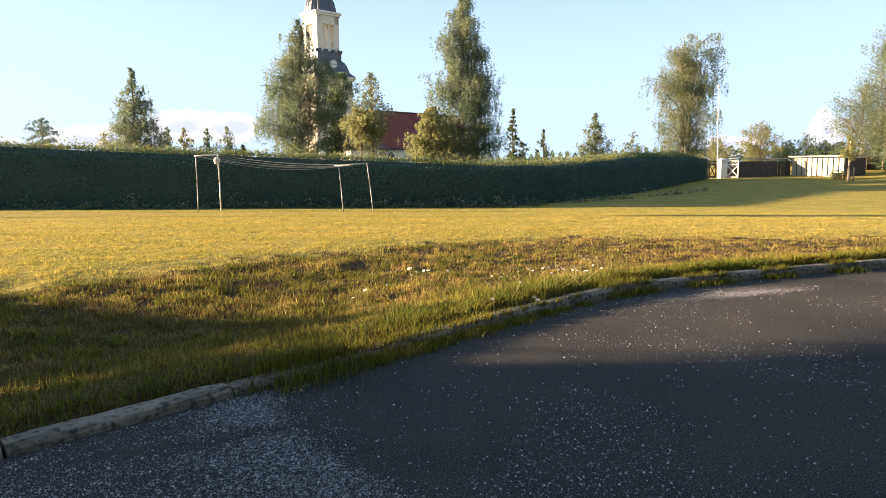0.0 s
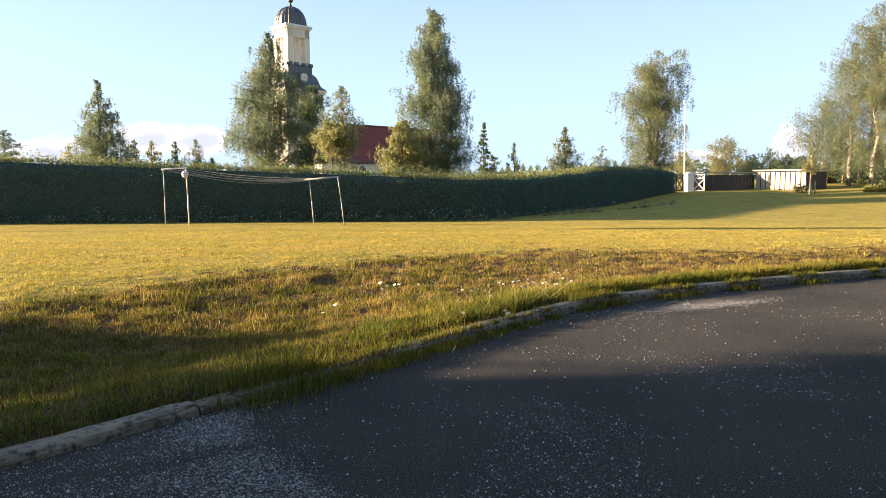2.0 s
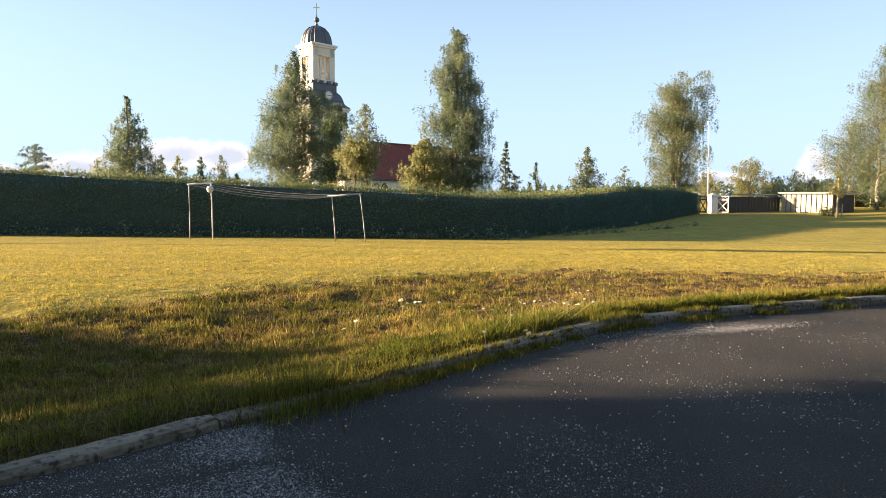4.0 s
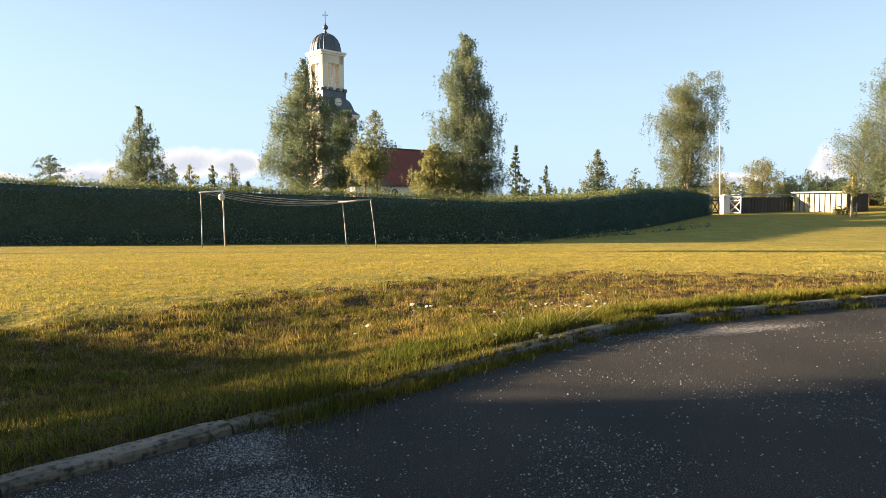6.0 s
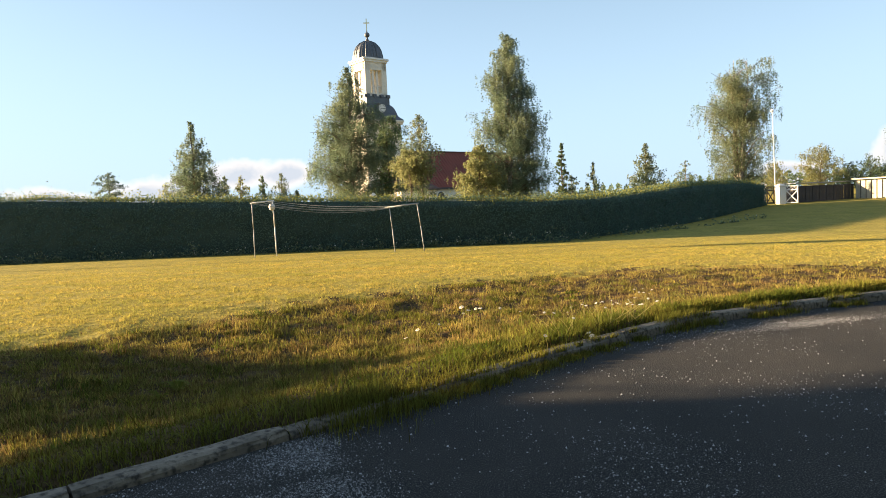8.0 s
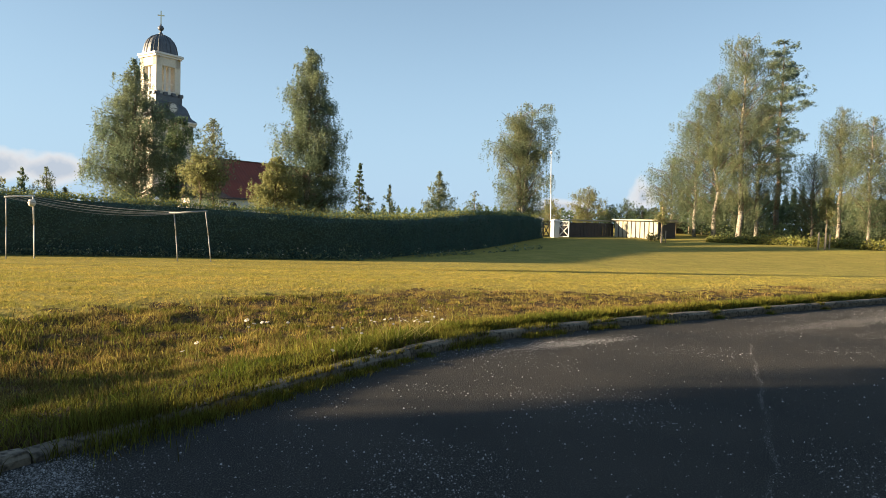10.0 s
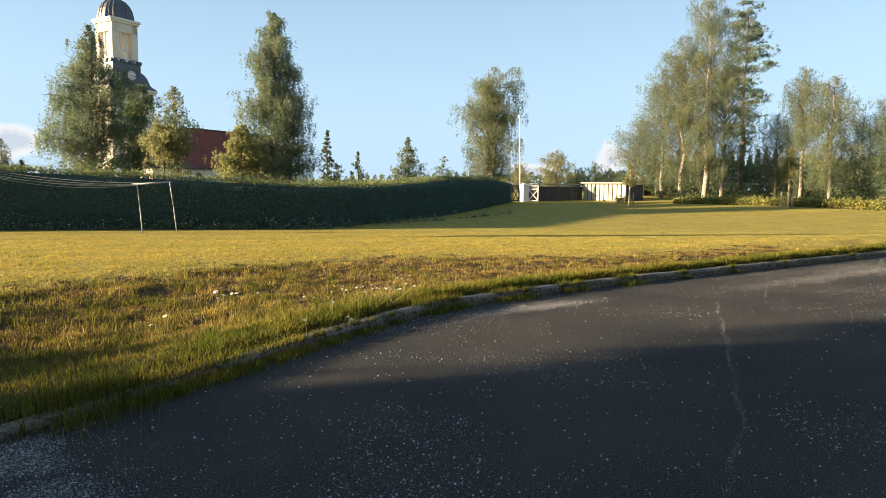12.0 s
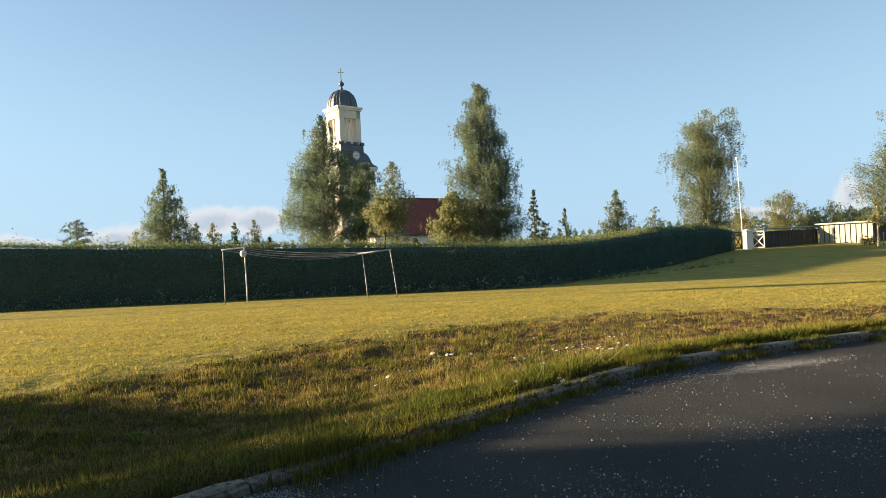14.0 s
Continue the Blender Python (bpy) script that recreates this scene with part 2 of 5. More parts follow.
def add_box(bm, cx, cy, cz, sx, sy, sz, turn=None, bevel=0.0):
    """A box of full sizes sx, sy, sz round its centre, bevelled, set by the matrix turn."""
    made = bmesh.ops.create_cube(bm, size=1.0)["verts"]
    bmesh.ops.scale(bm, vec=(sx, sy, sz), verts=made)
    bmesh.ops.translate(bm, vec=(cx, cy, cz), verts=made)
    if bevel:
        edges = list({e for v in made for e in v.link_edges})
        res = bmesh.ops.bevel(bm, geom=edges, offset=bevel, segments=1, affect="EDGES")
        made = list({v for f in res["faces"] for v in f.verts} | {v for v in made if v.is_valid})
    if turn is not None:
        bmesh.ops.transform(bm, matrix=turn, verts=made)
    return made


def box(*a, **k):
    bm = bmesh.new()
    add_box(bm, *a, **k)
    return bm


def tube(bm, a, b, ra, rb, n=8):
    a, b = Vector(a), Vector(b)
    d = b - a
    m = Matrix.Translation((a + b) / 2) @ d.to_track_quat("Z", "Y").to_matrix().to_4x4()
    bmesh.ops.create_cone(bm, cap_ends=True, segments=n, radius1=ra, radius2=rb, depth=d.length, matrix=m)
    return bm


def rings(bm, profile, n, spin=0.0):
    """A turned solid: profile rows (radius, z); n sides."""
    rows = []
    for r, z in profile:
        rows.append([bm.verts.new((r * math.cos(spin + 2 * math.pi * k / n), r * math.sin(spin + 2 * math.pi * k / n), z)) for k in range(n)])
    for lo, hi in zip(rows, rows[1:]):
        for k in range(n):
            bm.faces.new((lo[k], lo[(k + 1) % n], hi[(k + 1) % n], hi[k]))
    bm.faces.new(rows[-1])
    bm.faces.new(rows[0][::-1])
    return bm


def empty(name, at, label, category, group="", turn=0.0):
    e = new(name)
    e.matrix_world = pose(*at, 0, 0, turn)
    return tagged(e, label, category, group)


def polar(az, d):
    return d * math.sin(radians(az)), d * math.cos(radians(az))


# ---- ground ----
KERB = [(-60, -55), (-30, -25.5), (-12, -7.0), (-6.1, -0.1), (-3.68, 2.38), (-2.41, 3.68), (-1.47, 4.64), (-0.57, 5.59), (0.32, 6.51), (1.02, 7.22),
        (1.72, 7.88), (2.62, 8.6), (4.03, 9.28), (5.35, 9.84), (7.69, 10.65), (11.58, 12.03), (16.2, 13.66), (30, 18.4), (60, 28), (160, 58), (500, 160)]


def smooth_line(points, step):
    """Points along a rounded line through the corners."""
    p = np.array(points, float)
    seg = np.hypot(*np.diff(p, axis=0).T)
    s = np.concatenate([[0], np.cumsum(seg)])
    q = np.arange(0, s[-1], step)
    r = np.stack([np.interp(q, s, p[:, 0]), np.interp(q, s, p[:, 1])], 1)
    w = np.hanning(9)
    w /= w.sum()
    pad = np.pad(r, ((4, 4), (0, 0)), mode="edge")
    return np.stack([np.convolve(pad[:, i], w, "valid") for i in range(2)], 1)


NEAR_KERB = smooth_line(KERB[2:18], 0.2)


def kerb_offset(x, y):
    """Metres outward from the road's edge (negative on the road)."""
    x, y = np.atleast_1d(np.asarray(x, float)), np.atleast_1d(np.asarray(y, float))
    best, sign = np.full(x.shape, 1e9), np.ones(x.shape)
    for (ax, ay), (bx, by) in zip(KERB, KERB[1:]):
        dx, dy = bx - ax, by - ay
        u = np.clip(((x - ax) * dx + (y - ay) * dy) / (dx * dx + dy * dy), 0, 1)
        d = np.hypot(x - ax - u * dx, y - ay - u * dy)
        side = dx * (y - ay) - dy * (x - ax)
        near = d < best - 1e-9
        best[near], sign[near] = d[near], np.sign(side)[near]
    return best * sign


def step(a, b, v):
    u = np.clip((v - a) / (b - a), 0, 1)
    return u * u * (3 - 2 * u)


def kerb_lift(x):
    """How much higher the kerb and its verge stand farther along the road."""
    return 0.04 * step(-1.2, 1.6, x)


def patchy(x, y, s, seed):
    """Smooth lattice noise from 0 to 1 with cells of s metres."""
    g = np.random.default_rng(seed).random((256, 256))
    u, v = x / s, y / s
    i, j = np.floor(u).astype(int), np.floor(v).astype(int)
    a, b = u - i, v - j
    a, b = a * a * (3 - 2 * a), b * b * (3 - 2 * b)
    i, j, i1, j1 = i % 256, j % 256, (i + 1) % 256, (j + 1) % 256
    return (g[i, j] * (1 - a) + g[i1, j] * a) * (1 - b) + (g[i, j1] * (1 - a) + g[i1, j1] * a) * b


def wave(x, y, s):
    return np.sin(x * 1.3 / s + 1.7 * np.sin(y * 0.9 / s)) * np.cos(y * 1.1 / s + 1.3 * np.sin(x * 0.7 / s + 2.0))


def crest_of(x):
    """How far from the kerb the ditch ends."""
    return 6.85 - 3.0 * step(1.0, 10.0, x)


def height(x, y):
    """The ground's height: verge, shallow ditch, flat lawn, rising towards the gate and the trees beyond."""
    x, y = np.atleast_1d(np.asarray(x, float)), np.atleast_1d(np.asarray(y, float))
    d = kerb_offset(x, y)
    crest = crest_of(x)
    deep = 0.38 - 0.22 * step(-3.5, 4.0, x)
    lift = kerb_lift(x)
    z = 0.08 + lift - 0.02 * step(0.3, 1.0, d) - (deep + lift) * step(0.7, 2.1, d) + (deep - 0.05) * step(crest * 0.36, crest * 1.12, d)
    rough = step(0.6, 1.6, d) * (1 - step(crest * 0.9, crest * 1.15, d))
    z = z + 0.055 * (patchy(x, y, 0.5, 5) - 0.5) * rough + 0.04 * (patchy(x, y, 0.22, 6) - 0.5) * rough + 0.015 * wave(x, y, 4.0) * step(1, 4, d)
    z = z - 0.25 * step(15, 29, y) * (1 - step(26, 46, x)) + 0.72 * step(30, 64, y) * step(2, 22, x)
    z = z + 0.2 * step(24, 40, x) * step(28, 42, y)
    z = z + 0.35 * step(60, 80, y) * step(20, 45, x)
    return np.where(d < 0.12, -0.16, np.where(d < 0.3, -0.16 + (0.23 + kerb_lift(x)) * step(0.1, 0.3, d), z))


def spread(lo, hi, fine, far):
    """Even steps from lo to hi, growing beyond."""
    mid = list(np.arange(lo, hi, fine))
    s, a = fine, lo
    left = []
    while a > -far:
        s *= 1.22
        a -= s
        left.append(a)
    s, b = fine, mid[-1]
    right = []
    while b < far:
        s *= 1.22
        b += s
        right.append(b)
    return np.array(left[::-1] + mid + right)


def build_ground():
    xs, ys = spread(-9, 22, 0.16, 2600), spread(-1, 21, 0.16, 2600)
    gx, gy = np.meshgrid(xs, ys)
    z = height(gx.ravel(), gy.ravel())
    v = np.stack([gx.ravel(), gy.ravel(), z], 1)
    nx, ny = len(xs), len(ys)
    i = (np.arange(ny - 1)[:, None] * nx + np.arange(nx - 1)[None]).ravel()
    ob = soup("ground", v, np.stack([i, i + 1, i + nx + 1, i + nx], 1), M_GROUND)
    ob.data.materials.append(M_SOIL)
    me = ob.data
    c = v[np.stack([i, i + nx + 1], 1)].mean(1)
    k = kerb_offset(c[:, 0], c[:, 1])
    crest = crest_of(c[:, 0])
    ditch = ((c[:, 0] < 14 + wave(c[:, 0], c[:, 1], 0.6)) | (k < 0.8)) & (k > -1.0) & (k < crest * 0.9 + 0.4 * wave(c[:, 0], c[:, 1], 0.3) + 0.3 * wave(c[:, 0], c[:, 1], 1.1))
    me.polygons.foreach_set("material_index", ditch.astype(np.int32))
    tagged(ob, "dry yellow-green lawn with a shallow ditch beside the road", "lawn", kind="structure")


def build_road():
    p = smooth_line(KERB, 0.5)
    away = np.array((0.75, -0.66))
    offs = [0.0, 1.0, 2.5, 5, 9, 15, 30, 70]
    v = [(x + away[0] * o, y + away[1] * o, 0.0) for o in offs for x, y in p]
    n = len(p)
    f = [(k * n + i, (k + 1) * n + i, (k + 1) * n + i + 1, k * n + i + 1) for k in range(len(offs) - 1) for i in range(n - 1)]
    tagged(mesh_ob("road", v, f, M_ASPHALT), "dark worn asphalt road with loose gravel", "road", kind="structure")


build_ground()
build_road()


def ground_at(x, y):
    return float(height(x, y)[0])


# ---- church ----
def prism(bm, h, c, z0, z1):
    """A square block of half width h whose corners are cut by c."""
    ring = [(h, h - c), (h - c, h), (c - h, h), (-h, h - c), (-h, c - h), (c - h, -h), (h - c, -h), (h, c - h)]
    lo, hi = [bm.verts.new((x, y, z0)) for x, y in ring], [bm.verts.new((x, y, z1)) for x, y in ring]
    for k in range(8):
        bm.faces.new((lo[k], lo[(k + 1) % 8], hi[(k + 1) % 8], hi[k]))
    bm.faces.new(hi)
    bm.faces.new(lo[::-1])
    return bm


def build_church():
    tx, ty = polar(-9.55, 100.0)
    turn = 43.5
    church = empty("church", (tx, ty, 0.0), "cream plastered church with a domed clock tower and red roof", "church", turn=turn)
    # local x runs along the nave, away from the tower; local -y faces the lawn
    w = 6.0
    bm = box(0, 0, 6.85, w, w, 13.7)
    add_box(bm, 0, 0, 13.45, w + 0.5, w + 0.5, 0.3)
    add_box(bm, 0, 0, 13.75, w + 0.8, w + 0.8, 0.3, bevel=0.06)
    tower = part("tower", bm, M_PLASTER, church, "cream plaster tower")
    s2 = math.sqrt(2)
    bm = bmesh.new()
    rings(bm, [(r * s2, z) for r, z in ((3.32, 13.9), (3.28, 14.05), (2.98, 14.28), (2.76, 14.55), (2.64, 15.0), (2.48, 15.5), (2.3, 15.85), (2.02, 16.15), (1.98, 16.2))], 4, math.pi / 4)
    part("lower_roof", bm, M_SLATE, church, "dark curved sheet-metal roof")
    bm = bmesh.new()
    rings(bm, [(1.97 * s2, 16.1), (1.97 * s2, 17.3)], 4, math.pi / 4)
    for sx, sy in ((1, 0), (-1, 0), (0, 1), (0, -1)):
        for o in (-1.7, -0.6, 0.6, 1.7):
            add_box(bm, sx * 1.93 + abs(sy) * o, sy * 1.93 + abs(sx) * o, 17.35, 0.5, 0.5, 0.4)
    part("parapet", bm, M_SLATE, church, "dark stepped parapet")
    # lantern: corner piers with open arches between them
    bm = bmesh.new()
    h = 1.82
    for sx in (1, -1):
        for sy in (1, -1):
            add_box(bm, sx * (h - 0.45), sy * (h - 0.45), 19.8, 0.9, 0.9, 4.8, bevel=0.06)
    prism(bm, h, 0.12, 17.3, 17.75)
    prism(bm, h, 0.12, 21.0, 22.14)
    part("lantern", bm, M_PLASTER, church, "cream open bell lantern")
    bm = bmesh.new()
    for sx, sy in ((1, 0), (-1, 0), (0, 1), (0, -1)):
        for o in (-0.34, 0.34):
            add_box(bm, sx * (h - 0.45) + abs(sy) * o, sy * (h - 0.45) + abs(sx) * o, 19.4, 0.26, 0.26, 3.3)
        add_box(bm, sx * (h - 0.3), sy * (h - 0.3), 18.75, 0.1 + 1.5 * abs(sy), 0.1 + 1.5 * abs(sx), 0.12)
    part("mullion", bm, M_WHITE, church, "white window post")
    bm = prism(bmesh.new(), 2.0, 0.15, 22.12, 22.38)
    prism(bm, 2.16, 0.18, 22.38, 22.64)
    part("cornice", bm, M_WHITE, church, "white moulded cornice")
    bm = bmesh.new()
    rings(bm, [(r, z) for r, z in ((2.3, 22.62), (2.26, 22.9), (2.2, 23.3), (2.05, 23.9), (1.75, 24.5), (1.25, 25.0), (0.6, 25.3), (0.16, 25.4))], 8, math.pi / 8)
    dome = part("dome", bm, M_SLATE, church, "dark ribbed sheet-metal dome")
    for k in range(24):
        a = 2 * math.pi * k / 24 + 0.05
        bm = bmesh.new()
        pts = [(2.25, 22.64), (2.2, 23.2), (2.03, 23.9), (1.73, 24.5), (1.24, 25.0), (0.6, 25.3)]
        for (r0, z0), (r1, z1) in zip(pts, pts[1:]):
            c = 0.96
            tube(bm, (r0 * c * math.cos(a), r0 * c * math.sin(a), z0), (r1 * c * math.cos(a), r1 * c * math.sin(a), z1 + 0.02), 0.045, 0.045, 4)
        part("seam", bm, M_SLATE, dome)
    bm = bmesh.new()
    rings(bm, [(0.16, 25.35), (0.3, 25.5), (0.14, 25.7), (0.12, 25.9), (0.3, 26.0), (0.42, 26.25), (0.3, 26.5), (0.1, 26.62), (0.06, 27.0)], 12)
    part("finial_ball", bm, M_SLATE, church, "dark ball finial", smooth=True)
    bm = box(0, 0, 27.6, 0.13, 0.13, 1.9)
    add_box(bm, 0, 0, 27.95, 0.85, 0.11, 0.13)
    part("cross", bm, M_GILT, church, "pale gilded cross").rotation_euler = (0, 0, radians(-35))
    # clock on the side that faces the lawn
    for turn_c in (0.0, -90.0):
        m = pose(0, 0, 0, 0, 0, turn_c)
        bm = bmesh.new()
        bmesh.ops.create_cone(bm, cap_ends=True, segments=28, radius1=0.86, radius2=0.86, depth=0.5, matrix=m @ pose(0, -2.62, 15.5, 90, 0, 0))
        clock = part("clock", bm, M_SLATE, church, "round black tower clock with a white dial")
        bm = bmesh.new()
        bmesh.ops.create_cone(bm, cap_ends=True, segments=28, radius1=0.58, radius2=0.58, depth=0.06, matrix=m @ pose(0, -2.89, 15.5, 90, 0, 0))
        part("dial", bm, M_WHITE, clock)
        for k in range(12):
            a = math.pi * k / 6
            bm = box(0, 0, 0, 0.06, 0.05, 0.14, turn=m @ pose(0.47 * math.sin(a), -2.92, 15.5 + 0.47 * math.cos(a)) @ pose(0, 0, 0, 0, math.degrees(a), 0))
            part("hour_mark", bm, M_DARK, clock)
        for a, length in ((250, 0.36), (100, 0.5)):
            bm = box(0, 0, length / 2, 0.07, 0.03, length, turn=m @ pose(0, -2.94, 15.5, 0, a, 0))
            part("clock_hand", bm, M_DARK, clock)
    # nave
    n0, n1, hw, ez, rz = 3.2, 27.0, 5.5, 4.15, 9.8
    bm = box((n0 + n1) / 2, 0, ez / 2, n1 - n0, 2 * hw - 0.7, ez)
    part("nave_wall", bm, M_PLASTER, church, "cream plaster nave wall")
    v, f = [], []
    for x in (n0, n1):
        v += [(x, -hw, ez - 0.1), (x, 0, rz), (x, hw, ez - 0.1), (x, -hw, ez - 0.3), (x, hw, ez - 0.3)]
    f = [(0, 5, 6, 1), (1, 6, 7, 2), (3, 8, 5, 0), (2, 7, 9, 4), (4, 9, 8, 3), (0, 1, 2, 4, 3), (5, 8, 9, 7, 6)]
    roof = mesh_ob("nave_roof", v, f, M_RED, church)
    tagged(roof, "steep red roof")
    for k in range(40):
        x = n0 + 0.3 + k * 0.59
        bm = bmesh.new()
        tube(bm, (x, -hw, ez - 0.07), (x, 0, rz + 0.03), 0.04, 0.04, 4)
        part("roof_seam", bm, M_RED, roof)
    part("ridge", box((n0 + n1) / 2, 0, rz + 0.03, n1 - n0, 0.35, 0.14), M_BROWNROOF, church, "dark ridge capping")
    part("eaves_board", box((n0 + n1) / 2, -hw - 0.05, ez - 0.2, n1 - n0, 0.1, 0.28), M_DARKWOOD_SHADE, church, "dark eaves")
    for k in range(4):
        x = 8.0 + 5.4 * k
        bm = bmesh.new()
        bmesh.ops.create_cone(bm, cap_ends=True, segments=20, radius1=0.75, radius2=0.75, depth=0.24, matrix=pose(x, -hw + 0.3, 2.9, 90, 0, 0))
        add_box(bm, x, -hw + 0.3, 2.0, 1.5, 0.24, 1.8)
        win = part("window", bm, M_WHITE, church, "white-framed round-headed window")
        bm = bmesh.new()
        bmesh.ops.create_cone(bm, cap_ends=True, segments=20, radius1=0.6, radius2=0.6, depth=0.28, matrix=pose(x, -hw + 0.29, 2.9, 90, 0, 0))
        add_box(bm, x, -hw + 0.29, 2.0, 1.2, 0.28, 1.6)
        part("pane", bm, M_DARK, win)
    # low annexe with a hipped brown roof in front of the tower
    ax, ay, aw = 2.2, -5.6, 4.2
    part("annexe_wall", box(ax, ay, 1.95, 6.2, aw, 3.9), M_PLASTER, church, "cream plaster annexe")
    v = [(ax - 3.5, ay - 2.5, 3.9), (ax + 3.5, ay - 2.5, 3.9), (ax + 3.5, ay + 2.5, 3.9), (ax - 3.5, ay + 2.5, 3.9),
         (ax - 1.6, ay + 1.6, 6.6), (ax + 0.4, ay + 1.6, 6.6)]
    f = [(0, 1, 5, 4), (1, 2, 5), (2, 3, 4, 5), (3, 0, 4), (3, 2, 1, 0)]
    tagged(mesh_ob("annexe_roof", v, f, M_BROWNROOF, church), "brown hipped roof")
    part("annexe_eaves", box(ax, ay, 3.8, 7.04, 5.04, 0.16), M_DARKWOOD_SHADE, church)


build_church()


# ---- leaves, trees, hedges ----
RNG = np.random.default_rng(7)


def leaf_quads(points, size, rng, droop=0.0):
    """A pointed leaf at every point, turned at random; droop makes them hang."""
    n = len(points)
    a = rng.normal(size=(n, 3))
    a[:, 2] = a[:, 2] * (1 - droop) - droop * 1.2
    a /= np.linalg.norm(a, axis=1)[:, None] + 1e-9
    b = np.cross(a, rng.normal(size=(n, 3)))
    b /= np.linalg.norm(b, axis=1)[:, None] + 1e-9
    s = size * rng.uniform(0.55, 1.35, (n, 1))
    v = np.stack([points - a * s * 0.4 - b * s * 0.3, points - a * s * 0.3 + b * s * 0.32, points + a * s * 0.62], 1).reshape(-1, 3)
    return v, np.arange(n * 3).reshape(n, 3)


PROFILES = {
    "cone": [(0, 0.55), (0.08, 0.85), (0.2, 1.0), (0.35, 0.95), (0.5, 0.74), (0.65, 0.52), (0.8, 0.28), (0.92, 0.1), (1, 0.01)],
    "egg": [(0, 0.8), (0.2, 1.0), (0.45, 0.96), (0.65, 0.76), (0.8, 0.46), (0.92, 0.18), (1, 0.01)],
    "spire": [(0, 0.95), (0.17, 1.0), (0.34, 0.96), (0.51, 0.74), (0.68, 0.56), (0.85, 0.42), (0.94, 0.25), (1, 0.03)],
    "oval": [(0, 0.35), (0.15, 0.75), (0.35, 1.0), (0.55, 0.97), (0.75, 0.78), (0.9, 0.45), (1, 0.12)],
    "tall": [(0, 0.4), (0.15, 0.7), (0.4, 0.95), (0.6, 1.0), (0.8, 0.85), (0.93, 0.55), (1, 0.2)],
    "column": [(0, 0.7), (0.25, 0.85), (0.55, 1.0), (0.8, 0.9), (0.93, 0.6), (1, 0.25)],
    "slim": [(0, 0.6), (0.2, 0.95), (0.4, 1.0), (0.6, 0.75), (0.8, 0.45), (1, 0.06)],
    "pine": [(0, 0.3), (0.2, 0.7), (0.45, 0.9), (0.6, 1.0), (0.8, 0.7), (0.93, 0.4), (1, 0.12)],
    "round": [(0, 0.7), (0.25, 1.0), (0.5, 0.97), (0.75, 0.75), (0.92, 0.4), (1, 0.1)],
}


